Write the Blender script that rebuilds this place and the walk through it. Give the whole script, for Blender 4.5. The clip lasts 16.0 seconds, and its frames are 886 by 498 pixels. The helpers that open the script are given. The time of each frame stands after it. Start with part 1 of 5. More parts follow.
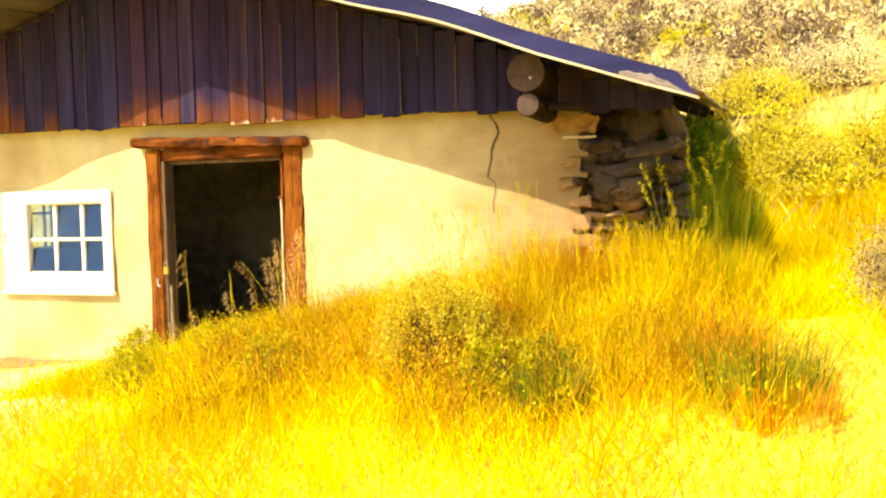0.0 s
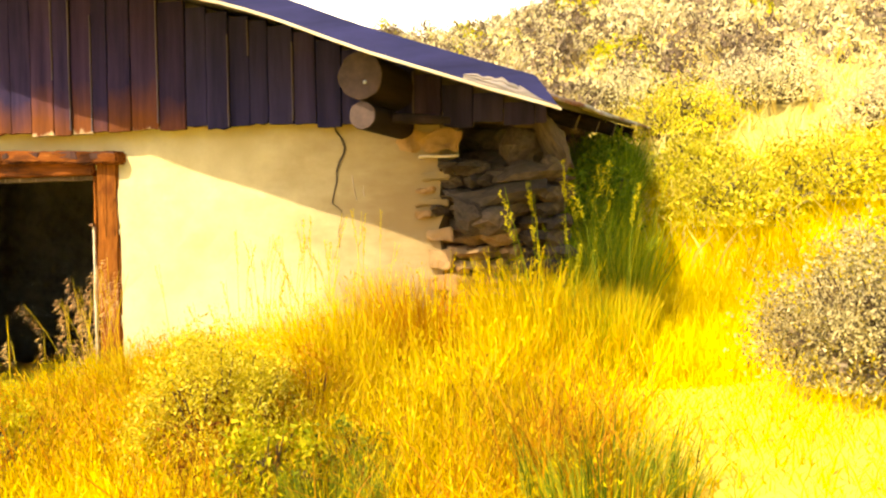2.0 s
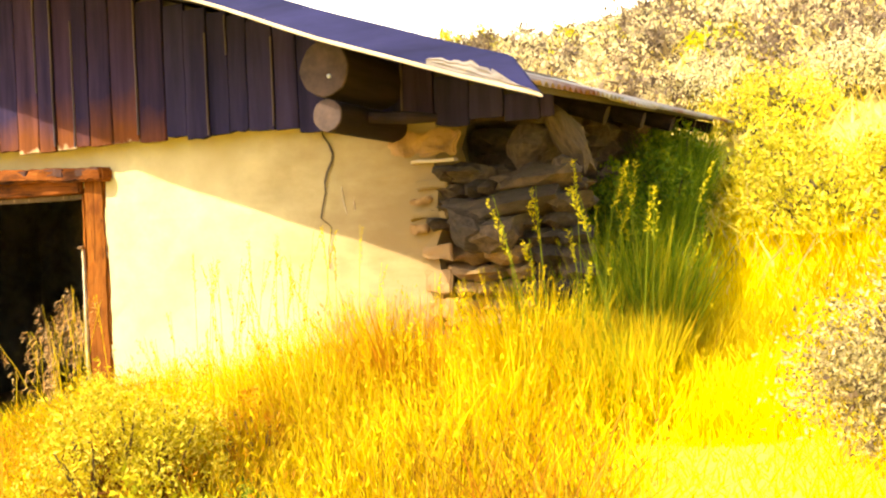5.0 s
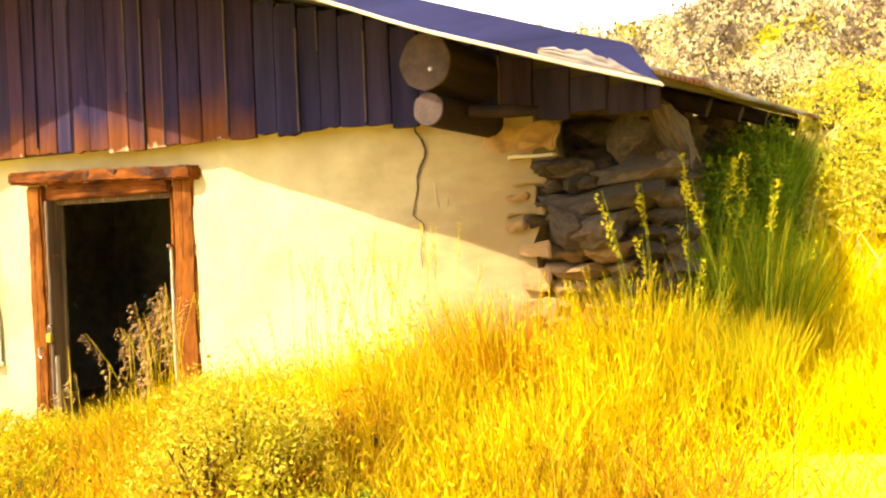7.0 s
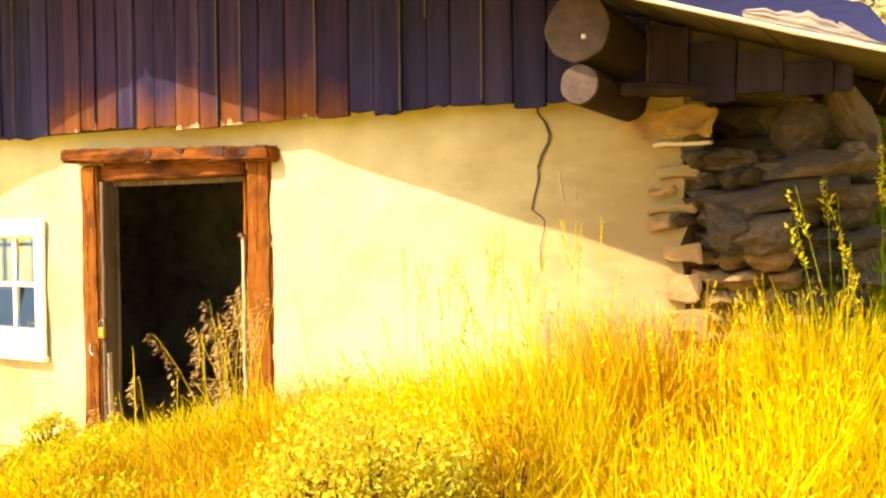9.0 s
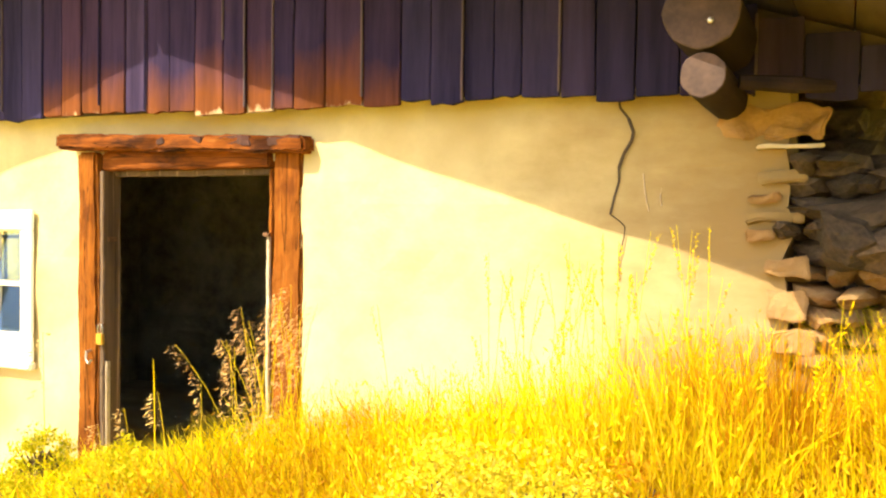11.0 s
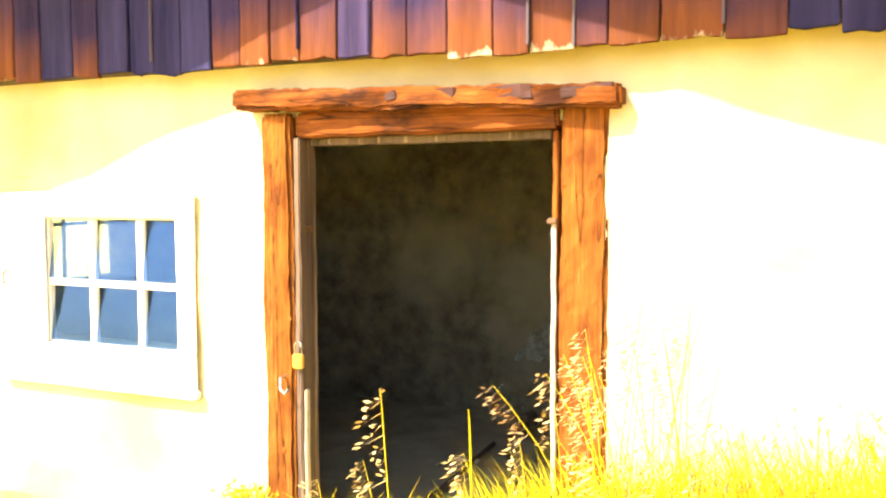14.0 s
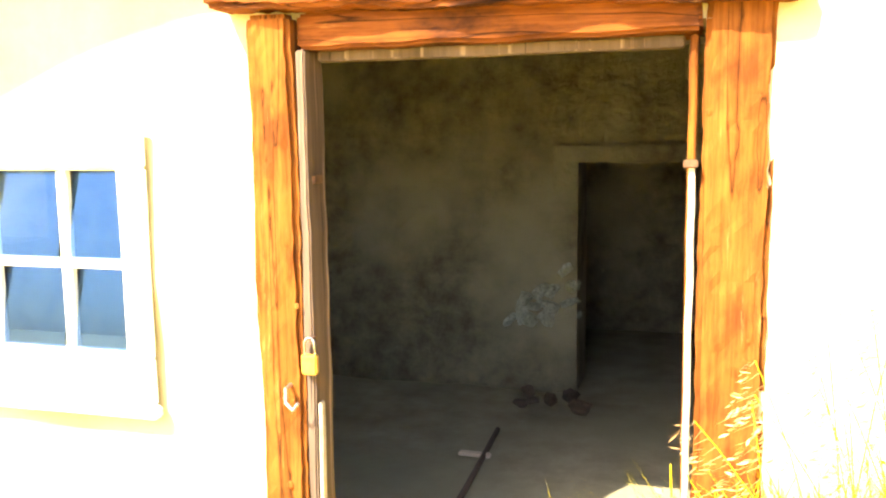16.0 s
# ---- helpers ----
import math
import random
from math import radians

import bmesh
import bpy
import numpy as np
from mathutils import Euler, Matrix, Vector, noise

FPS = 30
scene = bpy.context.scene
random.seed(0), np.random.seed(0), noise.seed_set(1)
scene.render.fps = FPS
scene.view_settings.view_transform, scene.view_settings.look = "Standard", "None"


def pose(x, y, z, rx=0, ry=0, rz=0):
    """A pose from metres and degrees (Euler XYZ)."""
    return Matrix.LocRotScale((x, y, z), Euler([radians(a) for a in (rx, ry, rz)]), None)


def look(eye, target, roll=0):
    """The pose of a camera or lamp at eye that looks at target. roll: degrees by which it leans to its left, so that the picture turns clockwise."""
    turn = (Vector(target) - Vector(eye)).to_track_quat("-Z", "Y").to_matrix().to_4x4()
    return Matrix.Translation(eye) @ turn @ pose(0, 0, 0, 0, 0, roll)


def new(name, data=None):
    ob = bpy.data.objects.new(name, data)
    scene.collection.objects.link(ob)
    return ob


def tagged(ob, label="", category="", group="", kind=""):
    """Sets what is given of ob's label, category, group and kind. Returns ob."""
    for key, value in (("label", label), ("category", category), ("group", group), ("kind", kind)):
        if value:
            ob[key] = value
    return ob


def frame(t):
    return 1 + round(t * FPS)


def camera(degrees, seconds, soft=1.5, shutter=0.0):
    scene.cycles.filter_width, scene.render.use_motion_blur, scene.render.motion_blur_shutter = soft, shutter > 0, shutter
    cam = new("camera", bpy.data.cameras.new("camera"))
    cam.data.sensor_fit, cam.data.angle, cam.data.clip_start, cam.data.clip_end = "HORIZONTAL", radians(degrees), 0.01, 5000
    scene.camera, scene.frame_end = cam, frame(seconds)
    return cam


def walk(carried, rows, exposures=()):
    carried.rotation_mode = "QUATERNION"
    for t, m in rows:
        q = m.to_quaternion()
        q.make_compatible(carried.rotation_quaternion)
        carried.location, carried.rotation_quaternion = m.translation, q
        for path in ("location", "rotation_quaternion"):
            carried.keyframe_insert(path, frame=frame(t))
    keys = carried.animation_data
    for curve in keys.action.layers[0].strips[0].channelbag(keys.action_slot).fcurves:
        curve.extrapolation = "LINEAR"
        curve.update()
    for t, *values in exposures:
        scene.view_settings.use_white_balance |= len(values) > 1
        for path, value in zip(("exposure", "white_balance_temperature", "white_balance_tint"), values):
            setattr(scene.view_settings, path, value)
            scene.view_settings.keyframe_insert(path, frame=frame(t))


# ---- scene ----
cam = camera(53.7, 16.0, 2.2)
METRES, EYE, TILT, LEAN, TURN = 7.0, 1.4, 0.0, 0.0, 18.2
ROWS = [
    (0.0, 0.0, 0.0, 0.0, -0.07, -3.24, 1.26),
    (0.5, 0.0278, 0.0396, 0.0041, -0.58, -3.71, 0.99),
    (1.0, 0.0613, 0.0791, 0.0056, -1.36, -3.09, 0.51),
    (1.5, 0.0892, 0.1158, 0.0082, -1.84, -2.91, -0.33),
    (2.0, 0.1132, 0.1571, 0.01, -2.23, -2.15, 0.76),
    (2.5, 0.1346, 0.1858, 0.011, -1.37, -1.73, 1.72),
    (3.0, 0.1607, 0.2098, 0.0122, 0.6, -2.02, 1.9),
    (3.5, 0.1767, 0.2324, 0.0107, 2.29, -1.73, 2.32),
    (6.0, 0.2098, 0.269, 0.0129, 7.74, -1.45, 1.66),
    (6.5, 0.1967, 0.2703, 0.012, 8.62, -1.31, 1.78),
    (7.0, 0.1706, 0.276, 0.0099, 9.04, -1.16, 2.08),
    (7.5, 0.1423, 0.2854, 0.0091, 11.59, -2.0, 2.73),
    (8.0, 0.1232, 0.3038, 0.0091, 12.37, -2.14, 1.5),
    (8.5, 0.1062, 0.3271, 0.0112, 11.34, -1.88, 0.99),
    (11.0, 0.0109, 0.3954, 0.0164, 6.71, -1.76, -0.81),
    (11.5, -0.0168, 0.4073, 0.0156, 9.32, -2.19, -1.34),
    (12.0, -0.0547, 0.4268, 0.012, 9.39, -2.72, -0.69),
    (12.5, -0.091, 0.4561, 0.0132, 8.94, -3.76, 0.45),
    (13.0, -0.1196, 0.4826, 0.0154, 8.51, -3.62, 0.01),
    (13.5, -0.154, 0.5123, 0.0183, 8.38, -3.64, 0.03),
    (14.0, -0.1907, 0.5371, 0.0204, 5.92, -3.68, 0.14),
    (14.5, -0.2153, 0.5623, 0.0198, 4.51, -3.94, 0.59),
    (15.0, -0.2351, 0.5965, 0.0188, 2.43, -4.85, -0.29),
    (15.5, -0.2566, 0.6367, 0.0177, 0.62, -6.4, -0.12),
    (16.0, -0.2799, 0.6704, 0.0182, -1.72, -7.57, 0.75),
]
EXPOSURES = [(0.0, 0.6, 7700, 8), (2.0, 0.7, 7700, 8), (3.5, 0.95, 7500, 8), (6.0, 1.03, 7300, 8), (7.0, 1.0, 7450, 8), (7.5, 0.83, 7700, 8), (8.5, 0.92, 7700, 8), (11.0, 1.0, 7300, 8), (12.0, 1.4, 6900, 10), (12.6, 1.75, 6500, 10), (14.0, 1.8, 6400, 10), (16.0, 2.25, 6300, 10)]
walk(cam, [(t, pose(0, 0, EYE, TILT, LEAN, TURN) @ pose(METRES * x, METRES * y, METRES * z, 90 + pitch, roll, yaw)) for t, x, y, z, yaw, pitch, roll in ROWS], EXPOSURES)

# ---- world and sun ----
SUN_DIR = Vector((0.4956, 0.87, -1.0831)).normalized()      # the way the sunlight travels
world = bpy.data.worlds.new("sky")
scene.world = world
world.use_nodes = True
wn, wl = world.node_tree.nodes, world.node_tree.links
sky = wn.new("ShaderNodeTexSky")
sky.sky_type, sky.sun_disc = "NISHITA", False
sky.dust_density = 3.0
sky.sun_elevation = math.asin(-SUN_DIR.z)
sky.sun_rotation = math.atan2(-SUN_DIR.x, -SUN_DIR.y)
wl.new(sky.outputs[0], wn["Background"].inputs[0])
wn["Background"].inputs[1].default_value = 0.15
sun = new("sun", bpy.data.lights.new("sun", "SUN"))
sun.data.energy, sun.data.angle, sun.data.color = 5.0, radians(0.5), (1.0, 0.86, 0.60)
sun.matrix_world = look((-8, -18, 24), Vector((-8, -18, 24)) + SUN_DIR)


# ---- materials ----
def material(name, rough=0.8, metal=0.0):
    m = bpy.data.materials.new(name)
    m.use_nodes = True
    b = m.node_tree.nodes["Principled BSDF"]
    b.inputs["Roughness"].default_value, b.inputs["Metallic"].default_value = rough, metal
    return m, m.node_tree.nodes, m.node_tree.links, b


def ramp_node(n, l, source, stops):
    r = n.new("ShaderNodeValToRGB")
    while len(r.color_ramp.elements) < len(stops):
        r.color_ramp.elements.new(0.5)
    for e, (p, c) in zip(r.color_ramp.elements, stops):
        e.position, e.color = p, (*c, 1)
    l.new(source, r.inputs[0])
    return r.outputs[0]


def noise_node(n, l, scale, stretch=(1, 1, 1), detail=6, rough=0.6, coord="Object"):
    c, mp, t = n.new("ShaderNodeTexCoord"), n.new("ShaderNodeMapping"), n.new("ShaderNodeTexNoise")
    mp.inputs["Scale"].default_value = stretch
    l.new(c.outputs[coord], mp.inputs[0])
    l.new(mp.outputs[0], t.inputs["Vector"])
    t.inputs["Scale"].default_value, t.inputs["Detail"].default_value, t.inputs["Roughness"].default_value = scale, detail, rough
    return t.outputs[0]


def mix_node(n, l, fac, a, b, kind="MIX"):
    x = n.new("ShaderNodeMix")
    x.data_type, x.blend_type = "RGBA", kind
    for sock, v in ((x.inputs[0], fac), (x.inputs[6], a), (x.inputs[7], b)):
        if isinstance(v, (int, float)):
            sock.default_value = v
        elif isinstance(v, tuple):
            sock.default_value = (*v, 1)
        else:
            l.new(v, sock)
    return x.outputs[2]


def bump_node(n, l, b, height, strength=0.4, distance=0.01):
    k = n.new("ShaderNodeBump")
    k.inputs["Strength"].default_value, k.inputs["Distance"].default_value = strength, distance
    l.new(height, k.inputs["Height"])
    l.new(k.outputs[0], b.inputs["Normal"])


def grainy(name, dark, light, scale=6, stretch=(1, 1, 1), stain=None, rough=0.85, metal=0.0, bump=0.4, depth=0.01, vary=0.0, coord="Object", crack=None):
    """Two scales of noise between two colours, a stain of a third, drying cracks, and relief."""
    m, n, l, b = material(name, rough, metal)
    fine = noise_node(n, l, scale, stretch, 8, 0.65, coord)
    col = ramp_node(n, l, fine, [(0.3, dark), (0.7, light)])
    if stain:
        big = noise_node(n, l, scale * 0.22, stretch, 3, 0.5, coord)
        k = ramp_node(n, l, big, [(0.48, (0, 0, 0)), (0.68, (1, 1, 1))])
        col = mix_node(n, l, k, col, stain)
    if crack:
        thin = noise_node(n, l, scale * 2.6, tuple(s * (0.4 if s < 1 else 1) for s in stretch), 2, 0.4, coord)
        k = ramp_node(n, l, thin, [(0.30, (1, 1, 1)), (0.36, (0, 0, 0))])
        col = mix_node(n, l, k, col, crack)
        k = ramp_node(n, l, thin, [(0.62, (0, 0, 0)), (0.72, (0.8, 0.8, 0.8))])
        col = mix_node(n, l, k, col, tuple(min(0.8, 1.8 * c + 0.04) for c in light))
    if vary:
        info = n.new("ShaderNodeObjectInfo")
        v = ramp_node(n, l, info.outputs["Random"], [(0, (1 - vary,) * 3), (1, (1 + vary * 0.6, 1 + vary * 0.5, 1 + vary * 0.4))])
        col = mix_node(n, l, 1.0, col, v, "MULTIPLY")
    l.new(col, b.inputs["Base Color"])
    bump_node(n, l, b, fine, bump, depth)
    return m


def leafy(name, colours, rough=0.6, through_light=0.25):
    """Colour by island, with light passing through the blade."""
    m, n, l, b = material(name, rough)
    g = n.new("ShaderNodeNewGeometry")
    steps = [(i / max(1, len(colours) - 1), c) for i, c in enumerate(colours)]
    col = ramp_node(n, l, g.outputs["Random Per Island"], steps)
    big = noise_node(n, l, 0.9, (1, 1, 1), 2, 0.5)
    col = mix_node(n, l, 1.0, col, ramp_node(n, l, big, [(0.35, (0.82, 0.74, 0.7)), (0.62, (1.15, 1.14, 1.0))]), "MULTIPLY")
    l.new(col, b.inputs["Base Color"])
    tr = n.new("ShaderNodeBsdfTranslucent")
    l.new(col, tr.inputs[0])
    mx = n.new("ShaderNodeMixShader")
    mx.inputs[0].default_value = through_light
    l.new(b.outputs[0], mx.inputs[1])
    l.new(tr.outputs[0], mx.inputs[2])
    l.new(mx.outputs[0], n["Material Output"].inputs[0])
    b.inputs["Specular IOR Level"].default_value = 0.12
    return m


PLASTER = grainy("lime_plaster", (0.53, 0.46, 0.26), (0.66, 0.59, 0.36), 5, stain=(0.45, 0.36, 0.18), bump=0.45, depth=0.014)
ADOBE = grainy("bare_adobe", (0.30, 0.17, 0.07), (0.50, 0.31, 0.14), 9, stain=(0.40, 0.27, 0.14), bump=0.8, depth=0.03)
STONE = grainy("field_stone", (0.052, 0.037, 0.028), (0.185, 0.130, 0.090), 9, stain=(0.09, 0.072, 0.045), bump=0.9, depth=0.025, vary=0.5)


def hewn_wood(name, body, dark, pale, along):
    """Old hewn timber: mottled colour, fine fibres along the grain, thin drying cracks and worn pale fibres."""
    m, n, l, b = material(name, 0.9)
    b.inputs["Specular IOR Level"].default_value = 0.15

    def grain(k):
        return tuple(k if i == along else 1 for i in range(3))
    blotch = noise_node(n, l, 9, grain(0.45), 5, 0.6)
    col = ramp_node(n, l, blotch, [(0.34, dark), (0.5, body), (0.68, tuple(c * 1.25 for c in body))])
    fibre = noise_node(n, l, 70, grain(0.035), 4, 0.7)
    col = mix_node(n, l, 1.0, col, ramp_node(n, l, fibre, [(0.35, (0.68, 0.62, 0.6)), (0.62, (1.15, 1.15, 1.12))]), "MULTIPLY")
    worn = noise_node(n, l, 26, grain(0.06), 6, 0.75)
    col = mix_node(n, l, ramp_node(n, l, worn, [(0.60, (0, 0, 0)), (0.70, (0.75, 0.75, 0.75))]), col, pale)
    split = noise_node(n, l, 17, grain(0.03), 2, 0.4)
    col = mix_node(n, l, ramp_node(n, l, split, [(0.485, (0, 0, 0)), (0.5, (0.9, 0.9, 0.9)), (0.515, (0, 0, 0))]), col, tuple(c * 0.25 for c in dark))
    l.new(col, b.inputs["Base Color"])
    bump_node(n, l, b, fibre, 0.7, 0.006)
    return m


POST = hewn_wood("rough_post_wood", (0.235, 0.080, 0.013), (0.140, 0.042, 0.008), (0.46, 0.24, 0.075), 2)
LINTEL = hewn_wood("rough_lintel_wood", (0.190, 0.058, 0.011), (0.055, 0.018, 0.008), (0.36, 0.16, 0.04), 0)
GREYWOOD = grainy("grey_weathered_wood", (0.055, 0.034, 0.024), (0.19, 0.125, 0.085), 16, (1, 1, 0.05), stain=(0.15, 0.10, 0.07), bump=0.8, depth=0.010, crack=(0.025, 0.014, 0.010))
BARK = grainy("log_side", (0.013, 0.009, 0.012), (0.040, 0.027, 0.030), 10, (1, 0.1, 1), bump=0.7, depth=0.01)
BARK.node_tree.nodes["Principled BSDF"].inputs["Specular IOR Level"].default_value = 0.15
WHITE = grainy("white_paint", (0.78, 0.77, 0.74), (0.86, 0.85, 0.82), 14, (1, 1, 0.3), rough=0.5, bump=0.15, depth=0.003)
FASCIA = grainy("dark_fascia_board", (0.012, 0.014, 0.062), (0.034, 0.038, 0.165), 7, (0.12, 1, 1), stain=(0.018, 0.018, 0.080), rough=0.8, bump=0.4)
FASCIA.node_tree.nodes["Principled BSDF"].inputs["Specular IOR Level"].default_value = 0.15
PALEWOOD = grainy("bleached_and_lit_wood", (0.45, 0.36, 0.26), (0.78, 0.68, 0.54), 10, (0.12, 1, 1), rough=0.75, bump=0.5)
TIN = grainy("galvanised_sheet", (0.32, 0.31, 0.31), (0.52, 0.51, 0.50), 6, stain=(0.26, 0.10, 0.05), rough=0.45, metal=0.6, bump=0.1)
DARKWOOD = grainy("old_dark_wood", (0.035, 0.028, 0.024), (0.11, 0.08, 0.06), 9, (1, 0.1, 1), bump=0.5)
EARTH = grainy("dry_earth", (0.58, 0.44, 0.06), (0.72, 0.58, 0.09), 3, stain=(0.72, 0.56, 0.06), bump=0.9, depth=0.03)


def dusty_patch(m, centre, radius, pale):
    """Pale trodden dust about a place, with a ragged edge."""
    n, l = m.node_tree.nodes, m.node_tree.links
    b = n["Principled BSDF"]
    old = b.inputs["Base Color"].links[0].from_socket
    g, d = n.new("ShaderNodeNewGeometry"), n.new("ShaderNodeVectorMath")
    d.operation = "DISTANCE"
    d.inputs[1].default_value = centre
    l.new(g.outputs["Position"], d.inputs[0])
    add = n.new("ShaderNodeMath")
    add.operation = "MULTIPLY_ADD"
    l.new(noise_node(n, l, 1.6, (1, 1, 1), 6), add.inputs[0])
    add.inputs[1].default_value = 1.4
    l.new(d.outputs["Value"], add.inputs[2])
    half = n.new("ShaderNodeMath")
    half.operation = "MULTIPLY"
    half.inputs[1].default_value = 0.5 / radius
    l.new(add.outputs[0], half.inputs[0])
    k = ramp_node(n, l, half.outputs[0], [(0.62, (1, 1, 1)), (0.9, (0, 0, 0))])
    l.new(mix_node(n, l, k, old, pale), b.inputs["Base Color"])


def worn_end(m, x0, x1, tint):
    """Limewash washed off towards the broken end of the wall, in ragged level runs."""
    n, l = m.node_tree.nodes, m.node_tree.links
    b = n["Principled BSDF"]
    old = b.inputs["Base Color"].links[0].from_socket
    g, sep, add = n.new("ShaderNodeNewGeometry"), n.new("ShaderNodeSeparateXYZ"), n.new("ShaderNodeMath")
    l.new(g.outputs["Position"], sep.inputs[0])
    add.operation = "MULTIPLY_ADD"
    l.new(noise_node(n, l, 2.2, (1, 1, 2.6), 7, 0.65), add.inputs[0])
    add.inputs[1].default_value = 1.3
    l.new(sep.outputs["X"], add.inputs[2])
    k = n.new("ShaderNodeMapRange")
    k.inputs[1].default_value, k.inputs[2].default_value, k.inputs[4].default_value = x0 + 0.65, x1 + 0.65, 0.85
    l.new(add.outputs[0], k.inputs[0])
    col = mix_node(n, l, k.outputs[0], old, tint)
    # level trowel scores and small chips
    score = ramp_node(n, l, noise_node(n, l, 5, (0.35, 1, 6), 4, 0.7), [(0.70, (0, 0, 0)), (0.76, (0.7, 0.7, 0.7))])
    col = mix_node(n, l, score, col, (0.40, 0.28, 0.12))
    l.new(col, b.inputs["Base Color"])


worn_end(PLASTER, -2.25, -1.2, (0.29, 0.19, 0.08))
dusty_patch(EARTH, (-5.1, 4.75, 0.05), 1.5, (0.70, 0.58, 0.30))
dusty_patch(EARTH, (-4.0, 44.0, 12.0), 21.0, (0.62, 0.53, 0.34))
FLOOR = grainy("trodden_floor", (0.20, 0.18, 0.12), (0.36, 0.33, 0.23), 4, stain=(0.27, 0.26, 0.17), bump=0.5, depth=0.02)
INNER = grainy("dark_inner_plaster", (0.070, 0.062, 0.042), (0.235, 0.208, 0.135), 7, stain=(0.27, 0.25, 0.17), bump=0.9, depth=0.04)
BRASS = grainy("brass", (0.60, 0.38, 0.08), (0.80, 0.54, 0.14), 30, rough=0.35, metal=0.7, bump=0.1, depth=0.002)
STEEL = grainy("steel", (0.45, 0.45, 0.46), (0.65, 0.65, 0.66), 30, rough=0.35, metal=0.9, bump=0.1, depth=0.002)
IRON = grainy("rusty_iron", (0.10, 0.05, 0.03), (0.28, 0.15, 0.08), 30, rough=0.7, metal=0.4, bump=0.3, depth=0.003)
CHIP = grainy("dark_wood_flake", (0.022, 0.009, 0.009), (0.085, 0.030, 0.026), 20, (0.2, 1, 1), bump=0.7)
SPLINTER = grainy("splintered_wood", (0.16, 0.15, 0.18), (0.34, 0.30, 0.29), 30, (0.2, 1, 1), bump=0.3, depth=0.004)
TWIG = grainy("twig", (0.05, 0.030, 0.016), (0.15, 0.09, 0.045), 20, bump=0.5, depth=0.004)


def log_end_material():
    m, n, l, b = material("log_end_grain", 0.85)
    fine = noise_node(n, l, 26, (1, 0.3, 1), 6)
    col = ramp_node(n, l, fine, [(0.3, (0.050, 0.036, 0.042)), (0.75, (0.10, 0.068, 0.068))])
    big = noise_node(n, l, 9)
    l.new(mix_node(n, l, 1.0, col, ramp_node(n, l, big, [(0.3, (0.7, 0.65, 0.62)), (0.7, (1.2, 1.1, 1.0))]), "MULTIPLY"), b.inputs["Base Color"])
    bump_node(n, l, b, fine, 0.4, 0.004)
    return m


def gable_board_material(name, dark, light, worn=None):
    """Weathered boards, each a little different, some painted sunlit orange and worn pale below."""
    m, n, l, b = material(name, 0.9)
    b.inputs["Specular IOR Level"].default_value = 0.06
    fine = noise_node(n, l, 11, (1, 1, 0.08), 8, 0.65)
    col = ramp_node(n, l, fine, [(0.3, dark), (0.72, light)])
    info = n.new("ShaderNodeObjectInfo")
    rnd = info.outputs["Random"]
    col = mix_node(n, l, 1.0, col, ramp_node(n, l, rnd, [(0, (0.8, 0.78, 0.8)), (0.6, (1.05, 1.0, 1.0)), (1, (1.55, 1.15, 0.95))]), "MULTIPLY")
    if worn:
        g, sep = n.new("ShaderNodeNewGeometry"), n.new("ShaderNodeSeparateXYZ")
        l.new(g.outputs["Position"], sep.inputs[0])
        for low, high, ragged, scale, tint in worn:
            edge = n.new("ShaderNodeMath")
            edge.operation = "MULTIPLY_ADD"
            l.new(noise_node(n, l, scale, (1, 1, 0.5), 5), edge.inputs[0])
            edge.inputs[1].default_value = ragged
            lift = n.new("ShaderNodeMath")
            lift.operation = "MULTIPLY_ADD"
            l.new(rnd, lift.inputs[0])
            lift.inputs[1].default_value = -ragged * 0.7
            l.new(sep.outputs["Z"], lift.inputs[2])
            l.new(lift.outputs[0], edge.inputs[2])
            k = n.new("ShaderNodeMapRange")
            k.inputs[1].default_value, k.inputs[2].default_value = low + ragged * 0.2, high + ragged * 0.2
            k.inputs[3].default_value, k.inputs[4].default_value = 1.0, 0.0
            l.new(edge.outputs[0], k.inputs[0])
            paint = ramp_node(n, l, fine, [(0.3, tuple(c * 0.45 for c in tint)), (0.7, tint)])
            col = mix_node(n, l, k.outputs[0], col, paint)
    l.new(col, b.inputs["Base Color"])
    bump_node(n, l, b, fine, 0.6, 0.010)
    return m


def glass_material():
    m, n, l, b = material("window_glass", 0.03)
    # the blue of the reflected sky is put into the glass colours
    b.inputs["Base Color"].default_value = (0.42, 0.60, 0.95, 1)
    b.inputs["Transmission Weight"].default_value = 1.0
    b.inputs["Specular Tint"].default_value = (0.30, 0.58, 1, 1)
    b.inputs["IOR"].default_value = 1.75
    bump_node(n, l, b, noise_node(n, l, 3), 0.08, 0.01)
    return m


LOGEND, GLASS = log_end_material(), glass_material()
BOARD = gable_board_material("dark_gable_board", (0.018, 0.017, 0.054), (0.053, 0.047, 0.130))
# the first tint paints sunlight over the door, the second is torn pale wood
SUN_TINT_BOARD = gable_board_material("sun_tinted_worn_board", (0.017, 0.014, 0.046), (0.056, 0.040, 0.105), [(2.02, 2.28, 0.30, 6, (0.21, 0.072, 0.030)), (1.985, 2.005, 0.15, 26, (0.56, 0.42, 0.28))])
BATTEN = grainy("grey_batten", (0.045, 0.036, 0.06), (0.17, 0.13, 0.16), 14, (1, 1, 0.07), rough=0.9, bump=0.4, depth=0.004)
SHADE_GREEN = leafy("shade_green_grass", [(0.09, 0.19, 0.012), (0.20, 0.33, 0.018), (0.40, 0.48, 0.03)])
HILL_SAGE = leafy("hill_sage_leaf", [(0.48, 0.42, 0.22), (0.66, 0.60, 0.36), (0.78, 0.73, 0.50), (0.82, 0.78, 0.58)])
